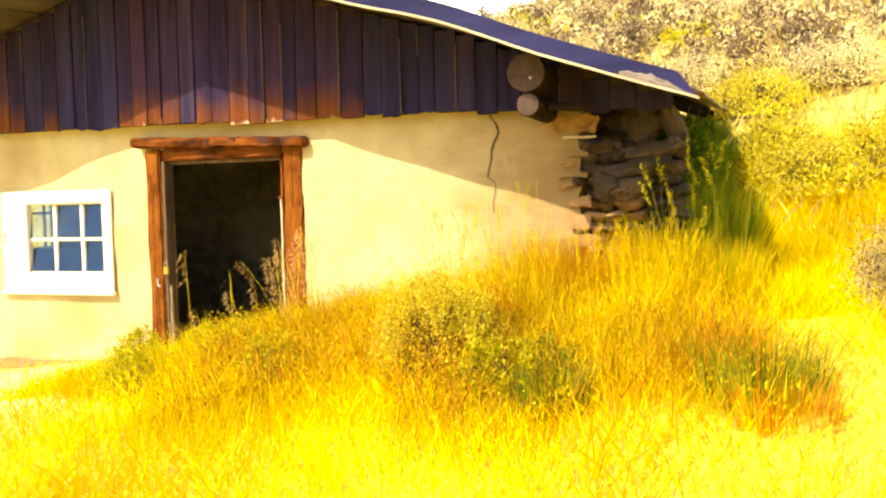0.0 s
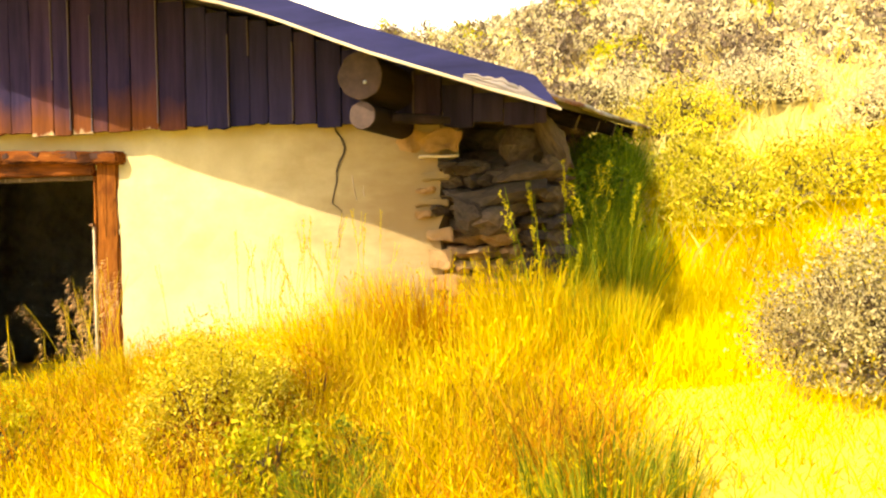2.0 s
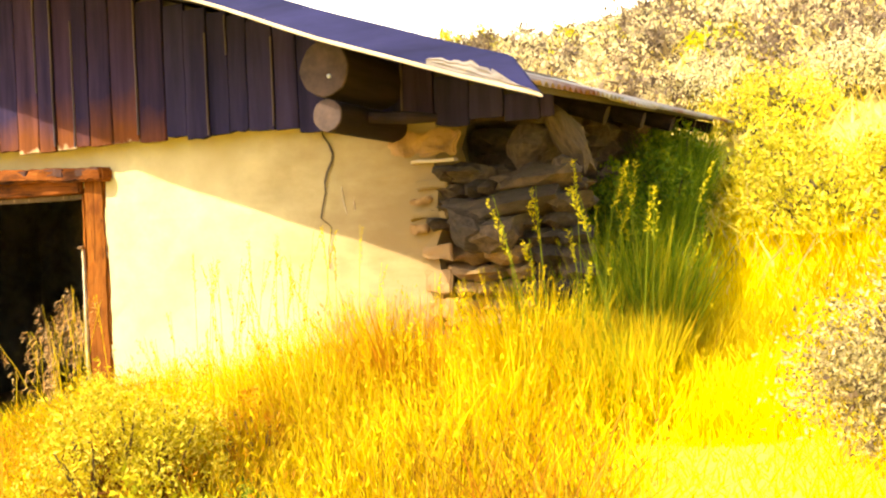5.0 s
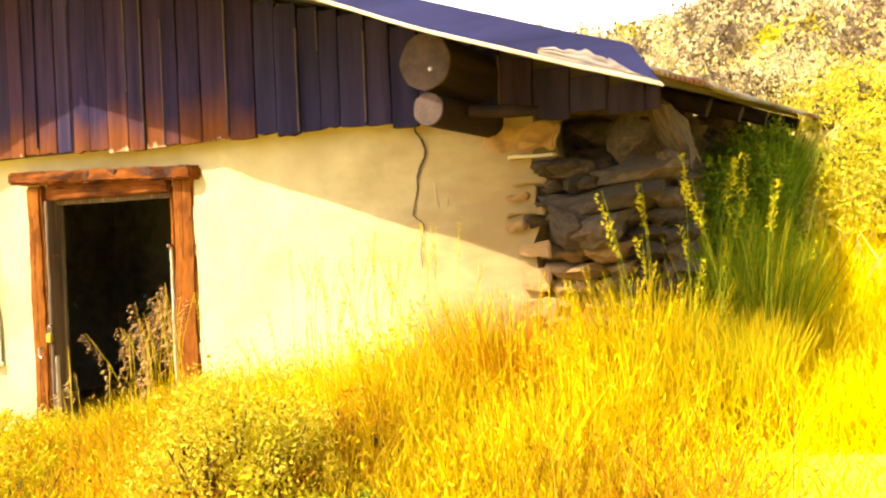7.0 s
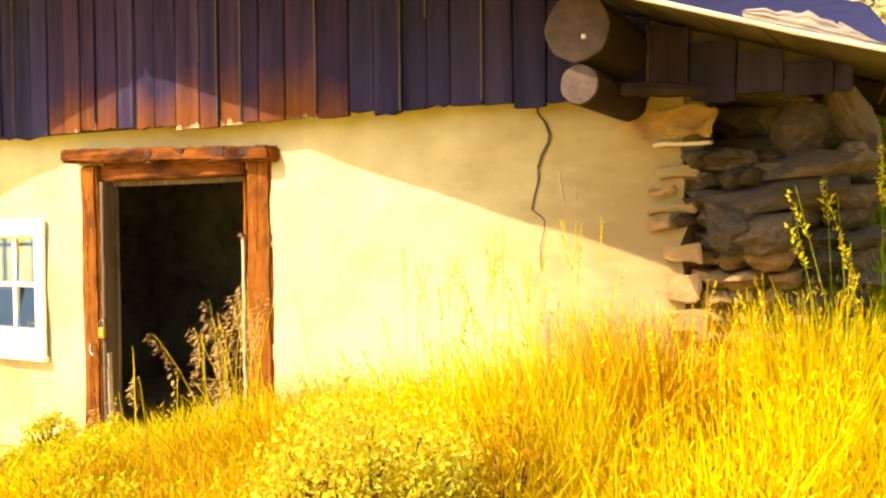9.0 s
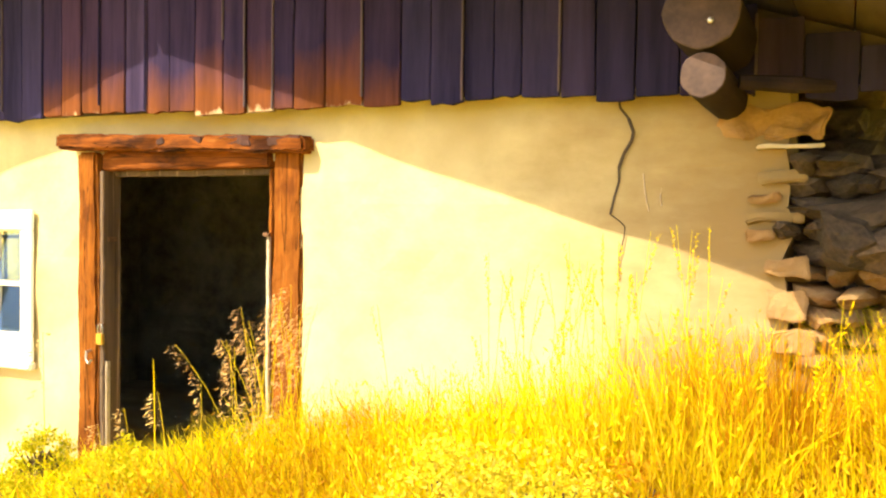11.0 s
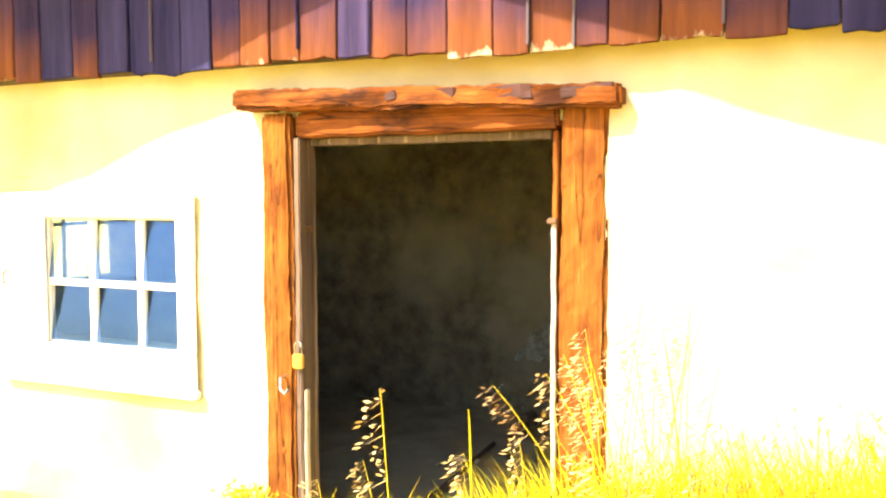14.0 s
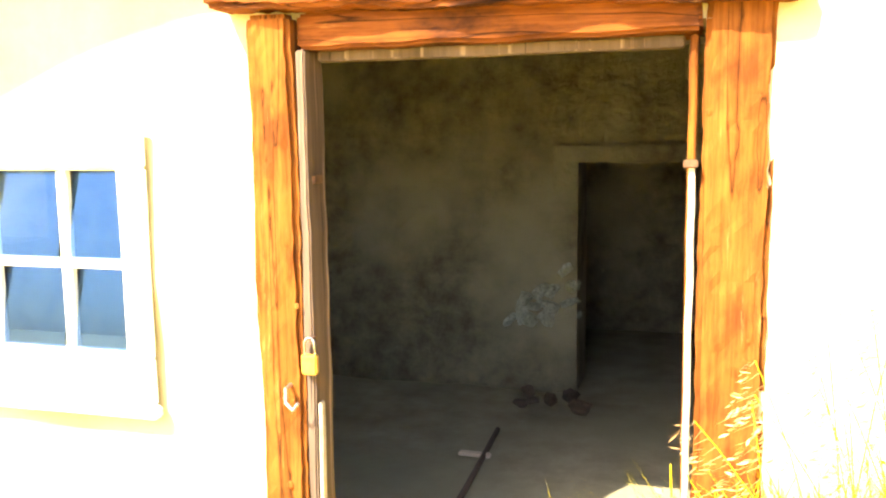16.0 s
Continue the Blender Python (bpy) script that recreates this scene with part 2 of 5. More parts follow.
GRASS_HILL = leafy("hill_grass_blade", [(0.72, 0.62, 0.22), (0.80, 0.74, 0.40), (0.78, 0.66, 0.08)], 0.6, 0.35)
PALE_STONE = grainy("pale_inner_stone", (0.16, 0.17, 0.12), (0.58, 0.58, 0.48), 7, bump=0.9, depth=0.03)
LITTER_SHADE = leafy("litter_and_shade", [(0.10, 0.035, 0.008), (0.20, 0.08, 0.012), (0.34, 0.15, 0.02)], 0.8, 0.2)
GRASS_GOLD = leafy("golden_grass", [(0.54, 0.39, 0.012), (0.74, 0.61, 0.015), (0.80, 0.69, 0.02), (0.64, 0.42, 0.012), (0.82, 0.72, 0.05)], 0.75, 0.3)
GRASS_PALE = leafy("pale_dry_grass", [(0.70, 0.57, 0.012), (0.80, 0.68, 0.015), (0.84, 0.74, 0.03), (0.76, 0.58, 0.012)], 0.75, 0.35)
YELLOW_GREEN = leafy("yellow_green_grass", [(0.30, 0.34, 0.015), (0.52, 0.48, 0.015), (0.72, 0.58, 0.02), (0.62, 0.40, 0.015)], 0.75, 0.3)
GRASS_RUST = leafy("rust_dry_grass", [(0.50, 0.21, 0.015), (0.66, 0.34, 0.02), (0.74, 0.46, 0.03)], 0.6, 0.35)
GRASS_GREEN = leafy("green_grass", [(0.08, 0.15, 0.012), (0.17, 0.25, 0.02), (0.32, 0.38, 0.03), (0.50, 0.50, 0.05)], 0.6, 0.35)
GOLD_BRUSH = leafy("golden_brush_leaf", [(0.40, 0.40, 0.03), (0.62, 0.57, 0.04), (0.78, 0.70, 0.06), (0.80, 0.72, 0.16)], 0.6, 0.4)
PINK_SEED = leafy("pinkish_seed_head", [(0.56, 0.30, 0.12), (0.76, 0.50, 0.26), (0.82, 0.64, 0.42)], 0.7, 0.3)
SEED = leafy("seed_head", [(0.60, 0.38, 0.14), (0.74, 0.54, 0.24), (0.80, 0.66, 0.38)])
SAGE = leafy("sage_leaf", [(0.16, 0.13, 0.06), (0.38, 0.34, 0.17), (0.62, 0.57, 0.33), (0.80, 0.75, 0.50)], 0.6, 0.35)
NEAR_SAGE = leafy("olive_sage_leaf", [(0.36, 0.32, 0.02), (0.62, 0.55, 0.03), (0.78, 0.70, 0.06), (0.84, 0.76, 0.16)], 0.6, 0.35)
RABBIT = leafy("yellow_brush_leaf", [(0.38, 0.40, 0.02), (0.56, 0.55, 0.02), (0.72, 0.66, 0.03), (0.80, 0.72, 0.06)], 0.6, 0.4)
LUSH = leafy("lush_grass", [(0.12, 0.24, 0.012), (0.24, 0.38, 0.018), (0.46, 0.52, 0.025), (0.66, 0.62, 0.03)], 0.6, 0.4)
FRESH = leafy("fresh_green_leaf", [(0.26, 0.32, 0.015), (0.46, 0.48, 0.02), (0.68, 0.64, 0.03), (0.80, 0.72, 0.05)], 0.6, 0.4)
HILL_DARK = leafy("grey_brown_brush_and_shade", [(0.10, 0.075, 0.06), (0.20, 0.155, 0.12), (0.34, 0.27, 0.19)], 0.8, 0.15)
CORE_SHADE = leafy("shaded_core_leaf", [(0.10, 0.075, 0.05), (0.19, 0.15, 0.085), (0.30, 0.25, 0.12)])


# ---- mesh helpers ----
def link_bm(name, bm, mat, parent=None, label="", smooth=False):
    me = bpy.data.meshes.new(name)
    bm.to_mesh(me)
    bm.free()
    me.materials.append(mat)
    if smooth:
        me.shade_smooth()
    ob = new(name, me)
    if parent:
        ob.parent = parent
        ob.matrix_parent_inverse = parent.matrix_basis.inverted()
    if label:
        ob["label"] = label
    return ob


def part(name, bm, mat, parent, label="", smooth=False):
    return link_bm(name, bm, mat, parent, label, smooth)


def mesh_np(name, verts, tris, mat, parent=None):
    """One mesh from arrays of corners and triangles."""
    me = bpy.data.meshes.new(name)
    me.vertices.add(len(verts))
    me.vertices.foreach_set("co", np.asarray(verts, np.float32).ravel())
    me.loops.add(len(tris) * 3)
    me.loops.foreach_set("vertex_index", np.asarray(tris, np.int32).ravel())
    me.polygons.add(len(tris))
    me.polygons.foreach_set("loop_start", np.arange(0, len(tris) * 3, 3, dtype=np.int32))
    me.update(calc_edges=True)
    me.materials.append(mat)
    ob = new(name, me)
    if parent:
        ob.parent = parent
        ob.matrix_parent_inverse = parent.matrix_basis.inverted()
    return ob


def empty(name, x, y, z, label, category, group="", kind=""):
    e = new(name)
    e.matrix_basis = pose(x, y, z)
    return tagged(e, label, category, group, kind)


def bevel_box(x0, x1, y0, y1, z0, z1, bevel=0.006, cuts=(0, 0, 0), wobble=0.0, freq=6.0, seed=0.0):
    """A box with rounded edges, cut along its sides and made uneven."""
    bm = bmesh.new()
    nx, ny, nz = (c + 1 for c in cuts)
    grid = {}

    def vert(i, j, k):
        if (i, j, k) not in grid:
            grid[i, j, k] = bm.verts.new((x0 + (x1 - x0) * i / nx, y0 + (y1 - y0) * j / ny, z0 + (z1 - z0) * k / nz))
        return grid[i, j, k]
    for a, b, fixed, which in ((nx, ny, nz, 2), (nx, nz, ny, 1), (ny, nz, nx, 0)):
        for side in (0, fixed):
            for i in range(a):
                for j in range(b):
                    def at(p, q):
                        return vert(p, q, side) if which == 2 else vert(p, side, q) if which == 1 else vert(side, p, q)
                    bm.faces.new((at(i, j), at(i + 1, j), at(i + 1, j + 1), at(i, j + 1)))
    bmesh.ops.recalc_face_normals(bm, faces=bm.faces)
    if bevel:
        sharp = [e for e in bm.edges if len(e.link_faces) == 2 and e.calc_face_angle(0) > 0.7]
        bmesh.ops.bevel(bm, geom=sharp, offset=bevel, segments=2, affect="EDGES", clamp_overlap=True)
    if wobble:
        for v in bm.verts:
            p = Vector(v.co) * freq + Vector((seed, seed * 1.7, 0))
            v.co += Vector((noise.noise(p), noise.noise(p + Vector((31, 0, 0))), noise.noise(p + Vector((0, 47, 0))))) * wobble
    return bm


def tube(points, radii, sides=8, cap=True):
    bm = bmesh.new()
    rings = []
    for i, p in enumerate(points):
        a, b = Vector(points[max(0, i - 1)]), Vector(points[min(len(points) - 1, i + 1)])
        q = (b - a).to_track_quat("Z", "Y")
        r = radii[i] if isinstance(radii, (list, tuple)) else radii
        rings.append([bm.verts.new(Vector(p) + q @ Vector((math.cos(u) * r, math.sin(u) * r, 0))) for u in (2 * math.pi * k / sides for k in range(sides))])
    for r0, r1 in zip(rings, rings[1:]):
        for k in range(sides):
            bm.faces.new((r0[k], r0[(k + 1) % sides], r1[(k + 1) % sides], r1[k]))
    if cap:
        bm.faces.new(rings[0][::-1])
        bm.faces.new(rings[-1])
    return bm


def merge(bm, other, m=None):
    me = bpy.data.meshes.new("tmp")
    other.to_mesh(me)
    other.free()
    if m is not None:
        me.transform(m)
    bm.from_mesh(me)
    bpy.data.meshes.remove(me)
    return bm


def holed_wall(u0, u1, z0, z1, thick, holes, step=0.12, wobble=0.006, ragged=None, seed=0.0):
    """An upright slab in the xz plane, front at y = 0 and back at y = thick, with openings (u0, u1, z0, z1) through it."""
    us, zs = {round(u0, 3), round(u1, 3)}, {round(z0, 3), round(z1, 3)}
    for h in holes:
        us |= {round(h[0], 3), round(h[1], 3)}
        zs |= {round(h[2], 3), round(h[3], 3)}

    def fill(vals):
        vals, out = sorted(vals), []
        for a, b in zip(vals, vals[1:]):
            k = max(1, round((b - a) / step))
            out += [a + (b - a) * i / k for i in range(k)]
        return out + [vals[-1]]
    us, zs = fill(us), fill(zs)
    bm, made = bmesh.new(), {}

    def vert(i, k, back):
        key = (i, k, back)
        if key not in made:
            p = Vector((us[i], thick if back else 0.0, zs[k]))
            edge = i in (0, len(us) - 1)
            if not back:
                p.y += wobble * (noise.noise(p * 2.2 + Vector((seed, 0, 0))) * 1.6 + noise.noise(p * 9 + Vector((0, seed, 0))) * 0.5)
            if edge and ragged:
                p.x += ragged * noise.noise(Vector((seed, back * 5, zs[k] * 7)))
            made[key] = bm.verts.new(p)
        return made[key]

    def solid(i, k):
        if not (0 <= i < len(us) - 1 and 0 <= k < len(zs) - 1):
            return False
        cu, cz = (us[i] + us[i + 1]) / 2, (zs[k] + zs[k + 1]) / 2
        return not any(h[0] < cu < h[1] and h[2] < cz < h[3] for h in holes)
    for i in range(len(us) - 1):
        for k in range(len(zs) - 1):
            if not solid(i, k):
                continue
            for back in (0, 1):
                q = [vert(i, k, back), vert(i + 1, k, back), vert(i + 1, k + 1, back), vert(i, k + 1, back)]
                bm.faces.new(q if not back else q[::-1])
            for di, dk, a, b in ((-1, 0, (i, k + 1), (i, k)), (1, 0, (i + 1, k), (i + 1, k + 1)), (0, -1, (i, k), (i + 1, k)), (0, 1, (i + 1, k + 1), (i, k + 1))):
                if not solid(i + di, k + dk):
                    bm.faces.new((vert(*b, 0), vert(*a, 0), vert(*a, 1), vert(*b, 1)))
    bmesh.ops.recalc_face_normals(bm, faces=bm.faces)
    return bm


def stone_mesh(seed, flat=0.5):
    bm = bmesh.new()
    bmesh.ops.create_icosphere(bm, subdivisions=2, radius=0.5)
    for v in bm.verts:
        d = v.co.normalized()
        s = 1 + 0.55 * noise.noise(d * 1.3 + Vector((seed * 3.1, seed, 0))) + 0.18 * noise.noise(d * 4 + Vector((0, seed * 2.3, 5)))
        box = max(abs(d.x), abs(d.y), abs(d.z))
        v.co = d * 0.5 * s / box ** 0.65
        v.co.z *= flat
    me = bpy.data.meshes.new("stone")
    bm.to_mesh(me)
    bm.free()
    me.materials.append(STONE)
    return me


# ---- the lie of the land ----
def smooth01(a):
    a = np.clip(a, 0, 1)
    return a * a * (3 - 2 * a)


def ground_z(x, y):
    x, y = np.asarray(x, float), np.asarray(y, float)
    along = np.clip(0.04 + 0.12 * (x + 5.6), -0.06, 0.95)
    z = along * smooth01((y - 0.8) / 6.0)
    up = np.clip(y - 6.6, 0, 54)
    z = z + (0.33 * up - 0.040 * np.clip(up - 10, 0, 44)) * smooth01(up / 1.5) + 0.2 * x * np.clip(up / 54, 0, 1)
    z = z - 0.12 * np.clip(y - 61, 0, 300) - 0.02 * np.clip(-y, 0, 60)
    far = np.clip((y - 9) / 20, 0, 1)
    z = z + far * (0.5 * np.sin(x * 0.31 + y * 0.17) + 0.35 * np.sin(y * 0.43 - x * 0.22))
    return z + 0.018 * np.sin(x * 2.3 + 1.1) * np.sin(y * 1.9) + 0.012 * np.sin(x * 5.1 + y * 3.7)


def gz(x, y):
    return float(ground_z(x, y))


HOUSE = (-7.0, -1.05, 6.35, 10.8)          # inner edge of the hole that the house leaves in the ground


def build_ground():
    near_x, near_y = np.arange(-9, 5.01, 0.175), np.arange(-4, 12.01, 0.16)
    out = np.cumsum(0.3 * 1.16 ** np.arange(42))
    xs = np.concatenate([(-9 - out)[::-1], near_x, 5 + out])
    ys = np.concatenate([(-4 - out)[::-1], near_y, 12 + out])
    gx, gy = np.meshgrid(xs, ys, indexing="ij")
    verts = np.stack([gx, gy, ground_z(gx, gy)], -1).reshape(-1, 3)
    i, j = np.meshgrid(np.arange(len(xs) - 1), np.arange(len(ys) - 1), indexing="ij")
    cx, cy = (xs[i] + xs[i + 1]) / 2, (ys[j] + ys[j + 1]) / 2
    keep = ~((cx > HOUSE[0]) & (cx < HOUSE[1]) & (cy > HOUSE[2]) & (cy < HOUSE[3]))
    a = (i * len(ys) + j)[keep]
    b, c, d = a + len(ys), a + len(ys) + 1, a + 1
    tris = np.concatenate([np.stack([a, b, c], -1), np.stack([a, c, d], -1)])
    ob = mesh_np("ground", verts, tris, EARTH)
    ob.data.shade_smooth()
    return tagged(ob, "dry straw-coloured earth rising to a sagebrush hillside", "ground", kind="structure")


build_ground()


def pale_sky_backdrop():
    """A wide arc of bright haze far behind the hill."""
    n, r, c = 48, 420.0, Vector((0, 0, 0))
    v = [(c.x + r * math.sin(a), c.y + r * math.cos(a), h) for a in (math.pi * (k / n - 0.5) for k in range(n + 1)) for h in (-60, 160)]
    t = [q for k in range(n) for q in ((2 * k, 2 * k + 1, 2 * k + 3), (2 * k, 2 * k + 3, 2 * k + 2))]
    m, nn, ll, b = material("bright_haze", 1.0)
    b.inputs["Base Color"].default_value = (0.8, 0.8, 0.8, 1)
    b.inputs["Emission Color"].default_value = (1.0, 0.97, 0.95, 1)
    b.inputs["Emission Strength"].default_value = 1.0
    return tagged(mesh_np("backdrop", np.array(v), np.array(t), m), "bright white hazy sky beyond the hill", "sky", kind="structure")


pale_sky_backdrop()

# ---- the house: walls ----
WALL_Y = 6.17
bm = holed_wall(-7.15, -1.0, -0.35, 2.12, 0.4, [(-4.55, -3.25, -0.35, 1.80), (-5.89, -4.995, 0.79, 1.49)], 0.1, 0.012, 0.05, 3.0)
for v in bm.verts:                      # the doorway splays open inwards
    if v.co.y > 0.39 and v.co.z < 1.81:
        if abs(v.co.x + 4.55) < 0.01:
            v.co.x = -4.78
        elif abs(v.co.x + 3.25) < 0.01:
            v.co.x = -3.02
        elif -4.78 < v.co.x < -4.56:
            v.co.x = -4.78 - 0.2 * (-4.56 - v.co.x)
        elif abs(v.co.x + 5.89) < 0.01 and 0.78 < v.co.z < 1.5:
            v.co.x = -6.52
        elif -6.53 < v.co.x < -5.90 and 0.78 < v.co.z < 1.5:
            v.co.x = -6.52 - 0.2 * (-5.90 - v.co.x)
        elif -3.24 < v.co.x < -3.02:
            v.co.x = -3.02 + 0.2 * (v.co.x + 3.24)
bm.transform(pose(0, WALL_Y, 0))
wall_front = tagged(link_bm("wall_front", bm, PLASTER), "cream lime-plastered front wall with a long crack", "wall", kind="structure")


def side_wall(name, x, holes, mat, label, y0=WALL_Y + 0.402, y1=10.9):
    b = holed_wall(y0, y1, -0.35, 2.4, 0.35, holes, 0.2, 0.02, None, x)
    b.transform(Matrix.Translation((x, 0, 0)) @ Matrix.Rotation(radians(90), 4, "Z"))
    return tagged(link_bm(name, b, mat), label, "wall", kind="structure")


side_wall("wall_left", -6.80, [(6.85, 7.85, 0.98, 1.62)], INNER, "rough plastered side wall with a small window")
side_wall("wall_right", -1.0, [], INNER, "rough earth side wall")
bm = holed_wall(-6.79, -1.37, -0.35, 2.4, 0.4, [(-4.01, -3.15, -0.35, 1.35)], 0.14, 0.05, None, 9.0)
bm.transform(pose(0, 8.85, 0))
tagged(link_bm("wall_middle", bm, INNER), "dark rough plaster partition with a low doorway", "wall", kind="structure")
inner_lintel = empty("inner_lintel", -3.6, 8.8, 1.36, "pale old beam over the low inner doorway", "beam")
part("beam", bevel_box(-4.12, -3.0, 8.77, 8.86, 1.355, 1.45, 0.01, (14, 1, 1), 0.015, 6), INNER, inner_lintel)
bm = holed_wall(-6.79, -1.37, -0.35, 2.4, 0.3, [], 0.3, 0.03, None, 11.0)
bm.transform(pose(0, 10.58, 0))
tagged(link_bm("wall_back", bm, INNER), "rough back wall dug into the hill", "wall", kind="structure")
bm = bevel_box(-6.79, -1.37, WALL_Y + 0.01, 10.57, -0.36, 0.0, 0, (24, 18, 0), 0.012, 3)
tagged(link_bm("floor", bm, FLOOR), "trodden dusty earth floor", "floor", kind="structure")
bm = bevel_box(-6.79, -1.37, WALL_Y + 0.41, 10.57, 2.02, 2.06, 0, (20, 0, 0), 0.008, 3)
tagged(link_bm("ceiling", bm, DARKWOOD), "dark board ceiling", "ceiling", kind="structure")


bm = bevel_box(-7.15, -4.62, WALL_Y - 0.035, WALL_Y - 0.012, -0.3, 0.075, 0.008, (26, 0, 4), 0.018, 7, 4)
tagged(link_bm("plinth", bm, ADOBE), "rough earth footing under the plastered wall", "footing", kind="structure")

# ---- the house: roof ----
RIDGE_X, RAKE_Y, BACK_Y = -4.4, 5.3, 10.9
HALF = 4.2


def roof_z(x, y=RAKE_Y):
    """Underside of the roof: two slopes from the ridge, a little higher towards the back."""
    d = HALF - abs(x - RIDGE_X)
    return 1.955 + 0.33 * d + 0.045 * math.exp(-((d - 1.55) / 0.5) ** 2) + 0.075 * (y - RAKE_Y)


roof = empty("roof", RIDGE_X, 8.1, 3.6, "low gabled roof of rusty corrugated sheets with deep eaves", "roof", kind="structure")


def roof_sheet(y0, y1, side, lift, seed):
    """One corrugated sheet from ridge to eave."""
    rnd = random.Random(seed)
    n = int((y1 - y0) / 0.076 * 8)
    over = rnd.uniform(0.0, 0.05)
    verts, tris = [], []
    cols = [0, 0.4, 0.8, 1.0]
    droop = rnd.uniform(-0.012, 0.004)
    for k in range(n + 1):
        y = y0 + (y1 - y0) * k / n
        ripple = 0.011 * math.sin(2 * math.pi * (y - y0) / 0.076)
        for c in cols:
            d = HALF + over + 0.05 * (y - RAKE_Y) / 2
            x = RIDGE_X + side * d * c
            verts.append((x, y, roof_z(x, y) + 0.055 + lift + ripple + droop * c * c))
    m = len(cols)
    for k in range(n):
        for c in range(m - 1):
            a = k * m + c
            tris += [(a, a + 1, a + m + 1), (a, a + m + 1, a + m)]
    ob = mesh_np("corrugated_sheet", np.array(verts), np.array(tris), TIN, roof)
    mod = ob.modifiers.new("thickness", "SOLIDIFY")
    mod.thickness = 0.002
    return ob


for s in (-1, 1):
    for k in range(9):
        roof_sheet(RAKE_Y - 0.02 + k * 0.62, RAKE_Y + 0.66 + k * 0.62, s, 0.006 * (k % 2), 40 + k + 20 * s)
    # plank deck under the sheets
    for k in range(22):
        d0, d1 = k * 0.19, k * 0.19 + 0.184
        b = bmesh.new()
        v = []
        for d in (d0, d1):
            for y in (RAKE_Y + 0.01, BACK_Y):
                for h in (0.0, 0.03):
                    x = RIDGE_X + s * d
                    v.append(b.verts.new((x, y, roof_z(x, y) + 0.012 + h + 0.003 * (k % 3))))
        for q in ((0, 1, 3, 2), (4, 6, 7, 5), (0, 4, 5, 1), (2, 3, 7, 6), (0, 2, 6, 4), (1, 5, 7, 3)):
            b.faces.new([v[i] for i in q])
        bmesh.ops.recalc_face_normals(b, faces=b.faces)
        part("deck_plank", b, DARKWOOD, roof)
    # rafters under the deck
    for k in range(6):
        y = 6.75 + k * 0.72
        pts = [(RIDGE_X + s * d, y, roof_z(RIDGE_X + s * d, y) - 0.05) for d in (0.05, 1.5, 3.0, 4.12 + 0.05 * (k % 3))]
        part("rafter", tube(pts, [0.05, 0.055, 0.055, 0.05], 10), BARK, roof, smooth=False)


def fascia(side, x_from, x_to, y0, y1, low, high, mat, name, label="", wob=0.004):
    b = bevel_box(x_from, x_to, y0, y1, low, high, 0.004, (26, 0, 1), 0, 1)
    for v in b.verts:
        if side > 0 and v.co.x > x_to - 0.30:            # the end is broken off aslant
            v.co.x -= 0.13 * max(0.0, v.co.z / 0.15) * (1 + 0.5 * noise.noise(Vector((0, 3, v.co.z * 60))))
        v.co.z += roof_z(v.co.x, RAKE_Y) + wob * noise.noise(Vector((v.co.x * 3, 0, side * 5)))
    return part(name, b, mat, roof, label)


fascia(1, RIDGE_X + 0.01, -0.165, 5.262, 5.296, 0.0, 0.125, FASCIA, "fascia", "dark weathered fascia board with a pale lower edge")
fascia(-1, -8.55, RIDGE_X - 0.01, 5.262, 5.296, 0.0, 0.15, FASCIA, "fascia")
# pale strips stand for the sunlit lower lip, brightness put into their colour
fascia(1, RIDGE_X + 0.01, -0.16, 5.250, 5.261, -0.004, 0.013, PALEWOOD, "lit_drip_edge", "pale strip coloured as the sunlit lip of the fascia")
fascia(-1, -8.55, RIDGE_X - 0.01, 5.250, 5.261, -0.004, 0.013, PALEWOOD, "lit_drip_edge")
# splintered pale end of the fascia
b = bevel_box(-0.62, -0.168, 5.250, 5.261, 0.014, 0.064, 0.003, (26, 0, 8), 0, 1)
for v in b.verts:
    f = (v.co.x + 0.62) / 0.452
    body = abs(math.sin(min(1.0, max(0.0, f) * 1.25) * math.pi)) ** 0.6 if f < 0.8 else max(0.22, (1 - f) / 0.2)
    h = (v.co.z - 0.014) * body * (0.75 + 0.5 * noise.noise(Vector((v.co.x * 22, 3, 0))))
    v.co.y += 0.006 * noise.noise(Vector((v.co.x * 12, 0, v.co.z * 70)))
    v.co.x -= 0.10 * (v.co.z - 0.014) / 0.05 * (f > 0.75)
    v.co.z = 0.014 + h + 0.05 * (1 - f) * (v.co.z > 0.016) * 0.3
    v.co.z += roof_z(v.co.x, RAKE_Y)
part("splintered_end", b, SPLINTER, roof, "pale splintered board end")

